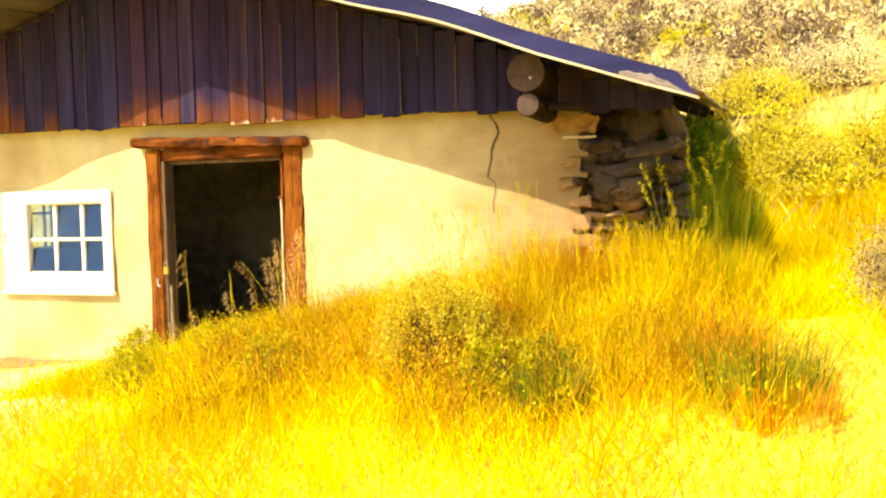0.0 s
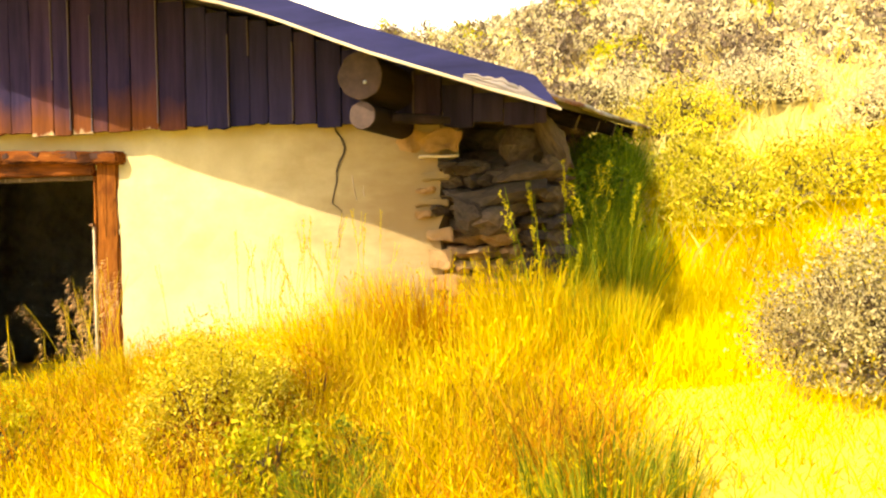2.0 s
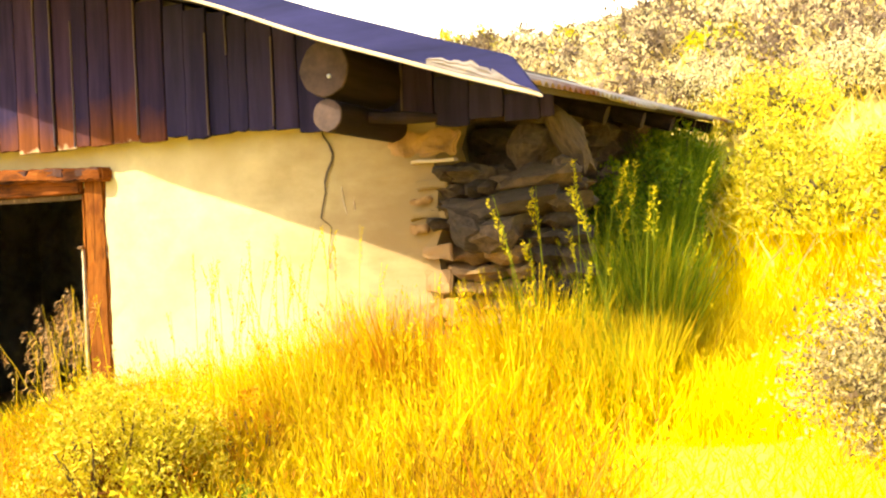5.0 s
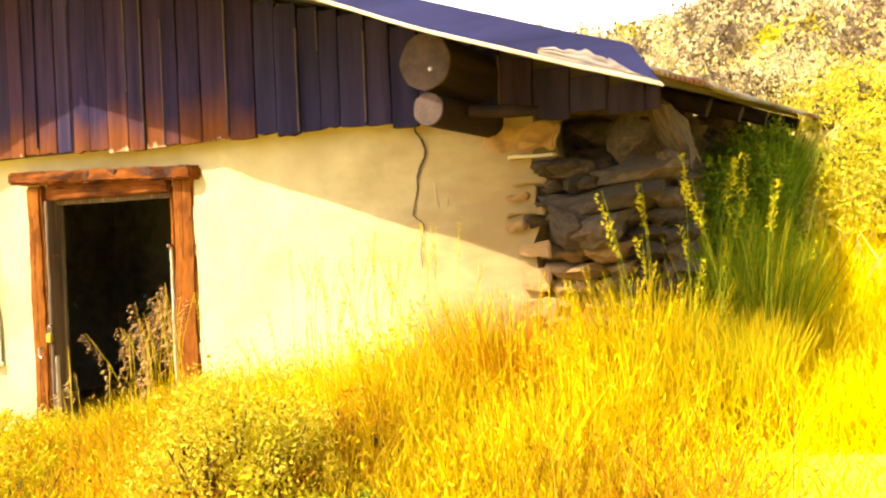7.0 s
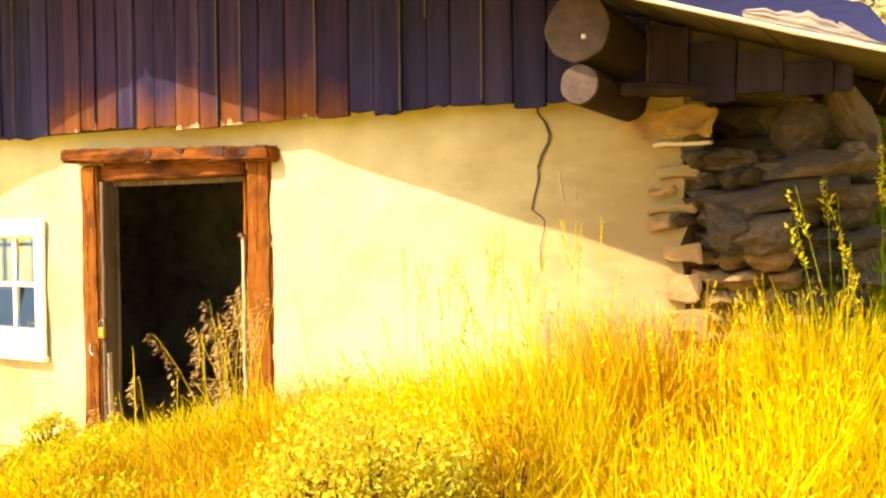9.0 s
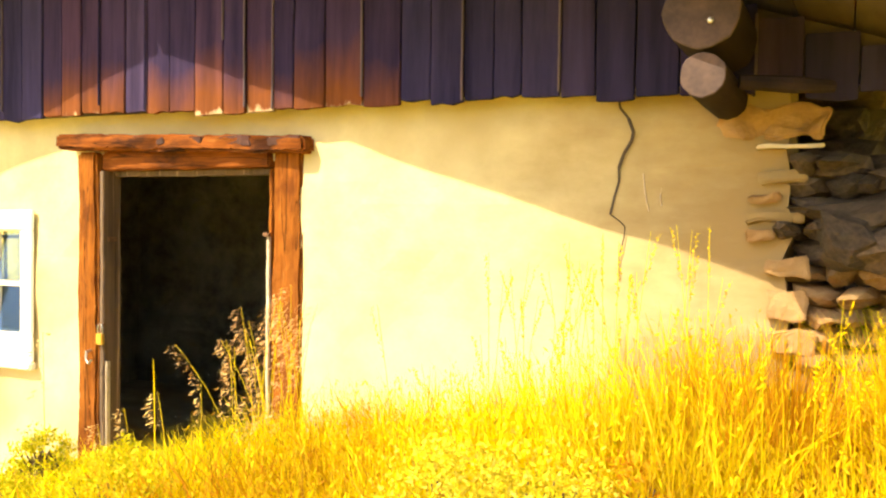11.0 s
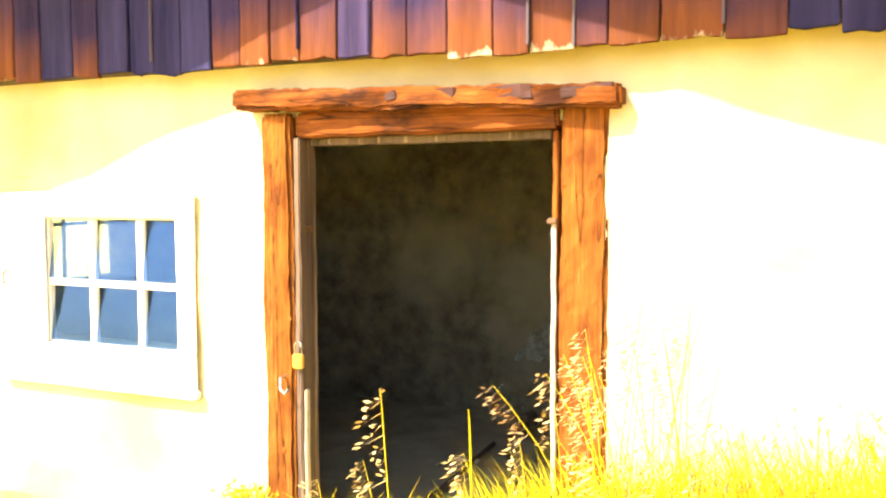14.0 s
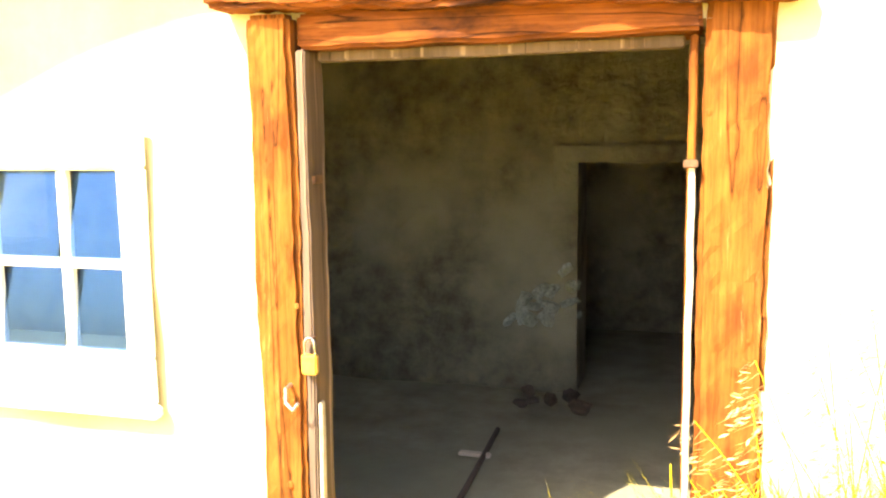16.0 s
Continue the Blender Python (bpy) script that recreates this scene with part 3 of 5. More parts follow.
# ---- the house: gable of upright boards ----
gable = empty("gable_wall", -4.1, 6.1, 2.03, "gable clad in dark weathered upright boards, painted sunlit orange over the door", "wall", kind="structure")
rb = random.Random(5)
PROUD = 0.045                           # the cladding stands off the wall
x = -7.45
while x < -0.42:
    w = min(rb.uniform(0.11, 0.20), -0.36 - x)
    low = 2.045 - 0.010 * (x + 4.4) + rb.uniform(-0.018, 0.012)
    top = min(roof_z(x + 0.008), roof_z(x + w)) + 0.075 * 0.75 + 0.006
    if x > -1.1:
        low = 1.975 - 0.03 * (x + 1.1) + rb.uniform(0, 0.03)
    off = rb.uniform(-0.006, 0.006) - PROUD
    b = bevel_box(x + 0.003, x + w - 0.003, 6.095 + off, 6.12 + off, low, top, 0.003, (2, 0, 8), 0.004, 5, x)
    notch = rb.uniform(0.004, 0.02)
    for v in b.verts:
        if v.co.z > top - 0.05:
            v.co.z = min(v.co.z, roof_z(v.co.x, 6.1) + 0.01)
        elif v.co.z < low + 0.01:
            v.co.z += notch * noise.noise(Vector((v.co.x * 28, x * 5, 0)))
    part("board", b, SUN_TINT_BOARD if -4.9 < x < -2.75 and rb.random() < 0.85 or rb.random() < 0.10 else BOARD, gable)
    if x < -1.2 and rb.random() < 0.62:
        start = low + (rb.uniform(0, 0.06) if rb.random() < 0.6 else rb.uniform(0.1, 0.5))
        if top - start > 0.15:
            bb = bevel_box(x + w - 0.006, x + w + 0.004, 6.079 - PROUD, 6.091 - PROUD, start, top - 0.01 - rb.uniform(0, 0.3) * (top - start), 0.003, (0, 0, 5), 0.003, 5, x)
            part("batten", bb, BATTEN if rb.random() < 0.75 else BOARD, gable)
    x += w
b = bmesh.new()                         # sheathing behind the boards
prof = [(-7.45, 2.06), (-0.4, 2.06), (-0.4, roof_z(-0.4, 6.1)), (RIDGE_X, roof_z(RIDGE_X, 6.1)), (-7.45, roof_z(-7.45, 6.1))]
front, back = ([b.verts.new((px, py, pz)) for px, pz in prof] for py in (6.088, 6.104))
b.faces.new(front)
b.faces.new(back[::-1])
for i in range(5):
    b.faces.new((front[i], back[i], back[(i + 1) % 5], front[(i + 1) % 5]))
bmesh.ops.recalc_face_normals(b, faces=b.faces)
part("sheathing", b, DARKWOOD, gable)
b = bevel_box(-7.15, -1.02, 6.13, 6.168, 2.06, 2.13, 0.006, (20, 0, 0), 0.004)
part("plate", b, DARKWOOD, gable)

# ---- logs of the eave ----


def purlin(name, x, z, r, y0, y1, label, bolt):
    e = empty(name, x, y0, z, label, "log", "round logs that carry the eave")
    rnd = random.Random(int(r * 1000))
    ring = [(1 + rnd.uniform(-0.04, 0.04)) for _ in range(24)]

    def ringed(ys, scale):
        bmx = bmesh.new()
        rows = [[bmx.verts.new((x + math.cos(a) * r * ring[i] * s, y, z + math.sin(a) * r * ring[i] * s)) for i, a in enumerate(2 * math.pi * k / 24 for k in range(24))] for y, s in zip(ys, scale)]
        for p, q in zip(rows, rows[1:]):
            for i in range(24):
                bmx.faces.new((p[i], p[(i + 1) % 24], q[(i + 1) % 24], q[i]))
        return bmx, rows
    side, _ = ringed([y0 + 0.012, y0 + 0.3, y0 + 1, y1], [1, 1, 0.98, 0.95])
    part("trunk", side, BARK, e, smooth=True)
    end, rows = ringed([y0 + 0.012, y0 + 0.002, y0], [1, 0.985, 0.94])
    end.faces.new(rows[-1])
    bmesh.ops.recalc_face_normals(end, faces=end.faces)
    o = part("sawn_end", end, LOGEND, e, "sawn log end with rings")
    if bolt:
        bb = bmesh.new()
        bmesh.ops.create_icosphere(bb, subdivisions=2, radius=0.011, matrix=Matrix.Translation((x + 0.03, y0 - 0.004, z - 0.035)) @ Matrix.Diagonal((1, 0.6, 1, 1)))
        part("bolt", bb, STEEL, e, "bright bolt head")
    return e


purlin("roof_log", -1.235, 2.196, 0.122, 5.52, 9.0, "thick round roof log with a bolt in its sawn end", True)
purlin("roof_log", -1.225, 1.992, 0.072, 5.52, 9.0, "thinner round log under the thick one", False)
pole = empty("pole", -0.9, 5.7, 1.97, "split dark pole lying beside the log ends", "pole")
part("shaft", tube([(-1.14, 5.75, 2.0), (-0.98, 5.8, 1.99), (-0.85, 5.86, 1.985)], [0.025, 0.03, 0.02], 8), BARK, pole)

# ---- window ----


def six_pane_window():
    w = empty("window_1", -5.55, 6.15, 0.66, "white painted wooden window of six panes", "window", kind="structure")
    y0, y1 = 6.138, 6.158
    part("frame_top", bevel_box(-6.12, -4.955, y0, y1, 1.435, 1.55, 0.006, (6, 0, 0), 0.003), WHITE, w)
    part("frame_bottom", bevel_box(-6.12, -4.955, y0, y1, 0.69, 0.838, 0.006, (6, 0, 0), 0.003), WHITE, w)
    part("frame_side", bevel_box(-6.12, -5.84, y0, y1, 0.839, 1.434, 0.006, (0, 0, 6), 0.003), WHITE, w)
    part("frame_side", bevel_box(-5.055, -4.955, y0, y1, 0.839, 1.434, 0.006, (0, 0, 6), 0.003), WHITE, w)
    part("window_sill", bevel_box(-6.14, -4.94, y0 - 0.03, y1, 0.648, 0.688, 0.008, (6, 0, 0), 0.004), WHITE, w)
    a, b = 6.165, 6.20
    sash = part("sash", bevel_box(-5.885, -5.836, a, b, 0.80, 1.48, 0.004), WHITE, w)
    for q in (bevel_box(-5.045, -5.0, a, b, 0.80, 1.48, 0.004), bevel_box(-5.835, -5.046, a, b, 0.80, 0.85, 0.004), bevel_box(-5.835, -5.046, a, b, 1.425, 1.48, 0.004)):
        part("sash_rail", q, WHITE, sash)
    cols = ((-5.835, -5.592), (-5.550, -5.305), (-5.262, -5.046))
    for mx in (-5.571, -5.2835):
        part("muntin", bevel_box(mx - 0.020, mx + 0.020, a + 0.004, b - 0.004, 0.851, 1.424, 0.004), WHITE, sash)
    for x0, x1 in cols:
        part("muntin", bevel_box(x0, x1, a + 0.004, b - 0.004, 1.112, 1.146, 0.004), WHITE, sash)
        for z0, z1 in ((0.851, 1.111), (1.147, 1.424)):
            pb = bevel_box(x0 + 0.001, x1 - 0.001, -0.0015, 0.0015, z0 - (z0 + z1) / 2, z1 - (z0 + z1) / 2, 0)
            # leaned back so that the pane mirrors the sky
            pb.transform(pose(0, 6.184, (z0 + z1) / 2, -9))
            p = part("pane", pb, GLASS, w)
            p["label"] = "glass pane tinted blue for the reflected sky"
    part("hook", tube([(-6.05, 6.112, 1.18), (-6.05, 6.09, 1.17), (-6.05, 6.088, 1.12), (-6.05, 6.11, 1.11)], 0.006, 6), IRON, w, "small iron hook")
    return w


six_pane_window()
side_window = empty("window_2", -6.97, 7.27, 0.98, "small bare window with dark crossed bars", "window", kind="structure")
for yy in (7.02, 7.30, 7.58):
    part("bar", bevel_box(-6.99, -6.965, yy - 0.012, yy + 0.012, 0.985, 1.615, 0.004), DARKWOOD, side_window)
part("bar", bevel_box(-6.964, -6.94, 6.86, 7.84, 1.335, 1.36, 0.004), DARKWOOD, side_window)

# ---- doorway ----
door = empty("door_1", -3.9, 6.17, 0.0, "open doorway framed in rough rust-brown posts", "doorway", kind="structure")


def rough_post(name, x0, x1, y0, seed, lean):
    b = bevel_box(x0, x1, y0, 6.25, -0.05, 1.862, 0.014, (5, 1, 60), 0.0)
    for v in b.verts:
        k = (v.co.z / 1.85 - 0.5) * 2
        v.co.x += lean * k + 0.008 * noise.noise(Vector((seed, v.co.z * 3, v.co.x * 3))) + 0.005 * noise.noise(Vector((v.co.x * 30, v.co.z * 42, seed)))
        v.co.y += 0.011 * noise.noise(Vector((v.co.x * 26, v.co.z * 4, seed * 2))) + 0.004 * noise.noise(Vector((v.co.x * 50, v.co.z * 30, seed)))
    return part(name, b, POST, door, "rough hewn rust-brown post")


left_post = rough_post("post", -4.575, -4.437, 6.11, 1.3, -0.004)
right_post = rough_post("post", -3.335, -3.165, 6.155, 7.7, 0.004)
rk = random.Random(3)
for px, x0, y0 in ((left_post, -4.505, 6.112), (right_post, -3.265, 6.157)):
    for k in range(8):
        b = bmesh.new()
        bmesh.ops.create_icosphere(b, subdivisions=2, radius=rk.uniform(0.006, 0.013), matrix=Matrix.Translation((x0 + rk.uniform(-0.055, 0.06), y0, rk.uniform(0.4, 1.75))) @ Matrix.Diagonal((1, 0.4, 1.3, 1)))
        part("knot", b, POST, px)
b = bevel_box(-4.668, -3.105, 6.055, 6.30, 1.862, 1.945, 0.014, (90, 2, 3), 0.0)
for v in b.verts:
    v.co.z += -0.045 * (v.co.x + 4.668) / 1.56 + 0.009 * noise.noise(Vector((v.co.x * 5, v.co.y * 8, v.co.z * 6))) + 0.008 * noise.noise(Vector((v.co.x * 31, v.co.y * 9, v.co.z * 30))) + 0.014
    v.co.y += 0.035 * noise.noise(Vector((v.co.x * 5, v.co.z * 12, 3))) + 0.025 * (v.co.x + 4.668) / 1.56
part("lintel", b, LINTEL, door, "rough split lintel beam, chipped along its edge")
for cx0, cx1 in ((-4.14, -4.08), (-3.99, -3.94), (-3.79, -3.71), (-3.60, -3.41), (-3.31, -3.13)):
    drop = -0.045 * (cx0 + 4.668) / 1.56
    part("dark_chip", bevel_box(cx0, cx1, 6.058 + 0.025 * (cx0 + 4.668) / 1.56, 6.11, 1.903 + drop, 1.948 + drop, 0.004, (4, 1, 2), 0.012, 16, cx0), CHIP, door, "dark flake of old wood left on the lintel")
part("header", bevel_box(-4.436, -3.338, 6.135, 6.36, 1.765, 1.862, 0.010, (20, 0, 1), 0.010, 6), LINTEL, door)
part("door_stop", bevel_box(-4.40, -3.38, 6.20, 6.26, 1.735, 1.764, 0.004, (8, 0, 0), 0.004), GREYWOOD, door)
part("jamb", bevel_box(-4.435, -4.405, 6.13, 6.255, -0.05, 1.764, 0.005, (0, 1, 20), 0.006, 7), GREYWOOD, door, "grey weathered jamb board")
part("jamb", bevel_box(-3.366, -3.346, 6.175, 6.28, -0.05, 1.764, 0.004, (0, 1, 20), 0.005, 7), POST, door, "rust-brown weathered jamb board")
part("door_strip", bevel_box(-3.362, -3.346, 6.150, 6.170, -0.05, 1.43, 0.003, (0, 0, 14), 0.005, 7), PALEWOOD, door, "pale split strip")
part("door_strip", bevel_box(-4.404, -4.392, 6.14, 6.17, -0.05, 0.74, 0.004, (0, 0, 8), 0.004, 7), PALEWOOD, door, "pale split strip")
# dark board added inside the head so that the reveal looks shaded
part("shade_lining", bevel_box(-4.54, -3.26, 6.37, 6.575, 1.775, 1.795, 0.003), DARKWOOD, door)
part("hinge", bevel_box(-4.409, -4.398, 6.16, 6.22, 1.385, 1.41, 0.003), IRON, door, "rusty hinge plate")
part("hinge", bevel_box(-3.375, -3.34, 6.135, 6.16, 1.432, 1.452, 0.003), IRON, door, "rusty hinge plate")
bm = bevel_box(-4.40, -3.385, 6.18, 6.58, -0.05, 0.03, 0.01, (10, 3, 0), 0.008, 5)
part("threshold", bm, GREYWOOD, door)

lock = empty("padlock", -4.405, 6.115, 0.84, "small brass padlock hanging open from the door jamb", "padlock")
part("lock_body", bevel_box(-4.434, -4.384, 6.100, 6.122, 0.835, 0.895, 0.005), BRASS, lock)
pts = [(-4.425, 6.111, 0.893), (-4.425, 6.111, 0.925)] + [(-4.409 - 0.016 * math.cos(a), 6.111, 0.925 + 0.018 * math.sin(a)) for a in (0.5, 1.1, 1.57, 2.05, 2.6)] + [(-4.393, 6.111, 0.925), (-4.393, 6.111, 0.893)]
part("shackle", tube(pts, 0.0045, 8), STEEL, lock, smooth=True)
hasp = empty("hasp", -4.41, 6.12, 0.94, "small rusty staple on the jamb", "hasp")
part("staple", tube([(-4.42, 6.14, 0.94), (-4.412, 6.104, 0.942), (-4.404, 6.104, 0.942), (-4.40, 6.14, 0.94)], 0.004, 6), IRON, hasp)
nail = empty("hook", -4.47, 6.09, 0.755, "bent iron hook on the post", "hook")
part("shank", tube([(-4.475, 6.12, 0.80), (-4.475, 6.08, 0.795), (-4.473, 6.075, 0.755), (-4.45, 6.073, 0.735), (-4.435, 6.075, 0.755)], 0.006, 6), STEEL, nail)

# ---- crack in the plaster, a thin groove line laid as dark broken edge ----
crack = empty("plaster_crack", -1.65, 6.185, 1.98, "jagged dark crack in the plaster", "crack")
cpts = [(-1.648, 2.03), (-1.642, 1.985), (-1.606, 1.94), (-1.585, 1.885), (-1.592, 1.85), (-1.622, 1.80), (-1.643, 1.74), (-1.640, 1.69), (-1.660, 1.62), (-1.674, 1.555), (-1.63, 1.525), (-1.612, 1.505), (-1.616, 1.46), (-1.636, 1.38), (-1.632, 1.29)]
b = bmesh.new()
for (xa, za), (xb2, zb) in zip(cpts, cpts[1:]):
    merge(b, tube([(xa, 6.2, za), (xb2, 6.2, zb)], 0.0075 if 1.75 < za < 1.95 else 0.005 if za > 1.56 else 0.0025, 5))
for v in b.verts:
    v.co.y = 6.163 + 0.012 * 1.6 * noise.noise(Vector((v.co.x, 0, v.co.z)) * 2.2 + Vector((3, 0, 0))) + (v.co.y - 6.2) * 0.4 - 0.001
part("groove", b, DARKWOOD, crack)
scratch = empty("plaster_scratches", -1.53, 6.16, 1.6, "two pale upright scratches beside the crack", "scratch")
for sx0, sx1, sz0, sz1 in ((-1.545, -1.520, 1.72, 1.57), (-1.472, -1.470, 1.66, 1.59)):
    b = tube([(sx0, 6.166, sz0), ((sx0 + sx1) / 2 - 0.004, 6.164, (sz0 + sz1) / 2), (sx1, 6.166, sz1)], [0.002, 0.004, 0.003], 5)
    part("scratch", b, PALEWOOD, scratch)

# ---- tumbled stone corner ----
corner = empty("stone_wall", -0.75, 6.4, 0.4, "tumbled dry-stone corner of dark flat field stones", "stone wall", kind="structure")
STONES = [stone_mesh(s, f) for s, f in ((1, 0.42), (2, 0.55), (3, 0.38), (4, 0.7), (5, 0.5), (6, 0.85))]
SUNLIT_ADOBE = [me.copy() for me in STONES]       # the lowest courses are adobe brown, the tone also standing in for sunlight
for me in SUNLIT_ADOBE:
    me.materials[0] = ADOBE
rs = random.Random(11)


def stone(x, y, z, sx, sy, sz, rz=0, ry=0, rx=0, k=None):
    k = rs.randrange(6) if k is None else k
    o = new("stone", (SUNLIT_ADOBE if z < 1.40 and x < -0.55 and y < 6.5 else STONES)[k])
    o.parent = corner
    o.matrix_parent_inverse = corner.matrix_basis.inverted()
    flat = (0.42, 0.55, 0.38, 0.7, 0.5, 0.85)[k]
    o.matrix_basis = pose(x, y, z, rx, ry, rz) @ Matrix.Diagonal((sx, sy, sz / flat, 1))
    return o


# the stones that stand out, then courses behind and below
stone(-0.62, 6.22, 1.585, 0.62, 0.34, 0.15, 4, -8, 0, 0)
stone(-0.52, 6.26, 1.70, 0.46, 0.36, 0.12, -6, -4, 0, 2)
stone(-0.70, 6.12, 1.44, 0.30, 0.26, 0.16, 12, -14, 0, 1)
stone(-0.58, 6.34, 1.87, 0.22, 0.22, 0.22, 8, 6, 0, 3)
stone(-0.38, 6.32, 1.90, 0.15, 0.16, 0.34, 15, -28, 0, 4)
stone(-0.86, 6.28, 1.74, 0.26, 0.24, 0.12, 3, 4, 0, 2)
stone(-0.78, 6.08, 1.47, 0.24, 0.20, 0.17, 30, 18, 0, 5)
for row in range(17):
    z = 0.44 + row * 0.082
    x = -1.0 + rs.uniform(-0.06, 0.04)
    while x < -0.38 + 0.05 * rs.random():
        w = rs.uniform(0.08, 0.21)
        stone(x + w / 2, 6.30 + rs.uniform(-0.07, 0.06), z, w * 1.08, rs.uniform(0.22, 0.36), rs.uniform(0.065, 0.105), rs.uniform(-24, 24), rs.uniform(-13, 13))
        x += w
for row in range(14):
    z = 0.55 + row * 0.14
    y = 6.6 if row < 12 else 7.4
    while y < 10.7:
        w = rs.uniform(0.22, 0.4)
        if z + 0.03 * (y - 6.6) > roof_z(-0.84, y) - 0.16:
            y += w
            continue
        stone(-0.84 + rs.uniform(-0.05, 0.06), y + w / 2, z + 0.03 * (y - 6.6), rs.uniform(0.3, 0.38), w * 1.1, rs.uniform(0.13, 0.17), rs.uniform(-10, 10))
        y += w

# flaked adobe and plaster at the wall's broken end
flake = empty("adobe_patch", -1.0, 6.19, 1.85, "bare brown adobe where the plaster fell off", "adobe")
b = bevel_box(-1.26, -0.86, 6.148, 6.168, 1.84, 1.97, 0.012, (14, 1, 6), 0.035, 11, 2)
part("adobe", b, ADOBE, flake)
b = bevel_box(-1.12, -0.88, 6.105, 6.165, 1.805, 1.82, 0.005, (8, 1, 0), 0.008, 12, 2)
part("ledge", b, PALEWOOD, flake, "pale ledge of broken plaster")
for k, (fx, fz, fw, fh) in enumerate(((-1.02, 1.70, 0.16, 0.05), (-1.08, 1.62, 0.12, 0.035), (-1.05, 1.55, 0.2, 0.04), (-1.10, 1.48, 0.1, 0.05), (-1.0, 1.36, 0.16, 0.08), (-1.0, 1.22, 0.14, 0.1), (-0.98, 1.08, 0.16, 0.08))):
    b = bevel_box(fx - fw / 2, fx + fw / 2, 6.130, 6.172, fz - fh / 2, fz + fh / 2, 0.008, (4, 1, 2), 0.02, 14, k)
    part("plaster_flake", b, PLASTER if k % 2 == 0 and k < 4 else ADOBE, flake)

# ---- inside ----
stick = empty("stick", -4.27, 7.45, 0.02, "thin dark rod lying on the floor", "rod")
part("rod", tube([(-4.25, 6.9, 0.022), (-4.27, 7.45, 0.024), (-4.30, 8.05, 0.022)], 0.014, 8), DARKWOOD, stick)
board = empty("board_scrap", -4.33, 7.68, 0.02, "pale scrap of board on the floor", "board")
part("scrap", bevel_box(-4.40, -4.25, 7.66, 7.70, 0.016, 0.032, 0.003, (2, 0, 0), 0.004), PALEWOOD, board)
pile = empty("rubble", -4.1, 8.5, 0.0, "small heap of fallen rubble by the low doorway", "rubble")
for k in range(6):
    o = new("lump", STONES[k % 6])
    o.parent = pile
    o.matrix_parent_inverse = pile.matrix_basis.inverted()
    o.matrix_basis = pose(-4.28 + 0.06 * k + rs.uniform(-0.05, 0.05), 8.55 + rs.uniform(-0.15, 0.12), 0.05, 0, 0, rs.uniform(0, 180)) @ Matrix.Diagonal((rs.uniform(0.06, 0.13), rs.uniform(0.06, 0.12), rs.uniform(0.07, 0.14), 1))
patch = empty("bare_stone_patch", -4.2, 8.82, 0.5, "pale stones bared in the inner wall", "stones")
for k in range(13):
    o = new("pale_stone", STONES[(k * 5) % 6].copy())
    o.data.materials[0] = PALE_STONE
    o.parent = patch
    o.matrix_parent_inverse = patch.matrix_basis.inverted()
    col, row = k % 4, k // 4
    px = -4.06 - 0.085 * col - 0.04 * (row == 0) * col + rs.uniform(-0.03, 0.02)
    o.matrix_basis = pose(px, 8.885 + rs.uniform(-0.01, 0.015), 0.46 + 0.085 * row - 0.02 * col + rs.uniform(-0.025, 0.025), 0, rs.uniform(-40, 40), rs.uniform(-20, 20)) @ Matrix.Diagonal((rs.uniform(0.07, 0.15), 0.09, rs.uniform(0.10, 0.2), 1))


# ---- grass ----
RG = np.random.RandomState(7)


def blades(name, px, py, height, width, bend, mat, label, spread=0.3, segs=2, base=None):
    """Blades of grass as narrow bent strips, all in one mesh."""
    n = len(px)
    pz = (ground_z(px, py) if base is None else base) - 0.02
    a, lean_a = RG.uniform(0, 2 * np.pi, n), RG.uniform(0, 2 * np.pi, n)
    lean = RG.uniform(0, spread, n)
    side = np.stack([np.cos(a), np.sin(a), np.zeros(n)], -1) * width[:, None]
    d = np.stack([np.cos(lean_a), np.sin(lean_a), np.zeros(n)], -1)
    foot = np.stack([px, py, pz], -1)
    rows = []
    for k in range(segs):
        f = k / segs
        c = foot + d * (height * (lean * f + bend * f * f))[:, None] + np.array([0, 0, 1]) * (height * f * (1 - 0.25 * bend * f))[:, None]
        wdt = (1 - 0.45 * f)
        rows += [c - side * wdt, c + side * wdt]
    tip = foot + d * (height * (lean + bend))[:, None] + np.array([0, 0, 1]) * (height * (1 - 0.25 * bend))[:, None]
    rows.append(tip)
    m = len(rows)
    verts = np.stack(rows, 1).reshape(-1, 3)
    o = np.arange(n)[:, None] * m
    tri = []
    for k in range(segs - 1):
        q = 2 * k
        tri += [[q, q + 1, q + 3], [q, q + 3, q + 2]]
    tri.append([m - 3, m - 2, m - 1])
    tris = (o[:, :, None] + np.array(tri)[None]).reshape(-1, 3)
    return tagged(mesh_np(name, verts, tris, mat), label, "grass", kind="stuff")


def outside(x, y, pad=0.0):
    return ~((x > -7.2) & (x < -0.95 + pad) & (y > 6.15 - pad) & (y < 11))


def clumpy(x, y, s, seed):
    """Patchiness between 0 and 1."""
    return 0.5 + 0.25 * (np.sin(x * s + seed) + np.sin(y * s * 1.13 + seed * 2.1)) * np.cos((x + y) * s * 0.6 + seed) + 0.25 * np.sin(x * s * 2.7 - y * s * 2.1 + seed)


def on_track(x, y):
    """A trodden strip that runs up past the house's corner."""
    mid = 0.75 - 0.05 * (y - 2) + 0.15 * np.sin(y * 0.9)
    return np.exp(-((x - mid) / 0.32) ** 2) * (y > 1.5) * (y < 9)


def scatter(n, x0, x1, y0, y1, chance):
    x, y = RG.uniform(x0, x1, n), RG.uniform(y0, y1, n)
    keep = outside(x, y) & (RG.uniform(0, 1, n) < chance(x, y))
    return x[keep], y[keep]


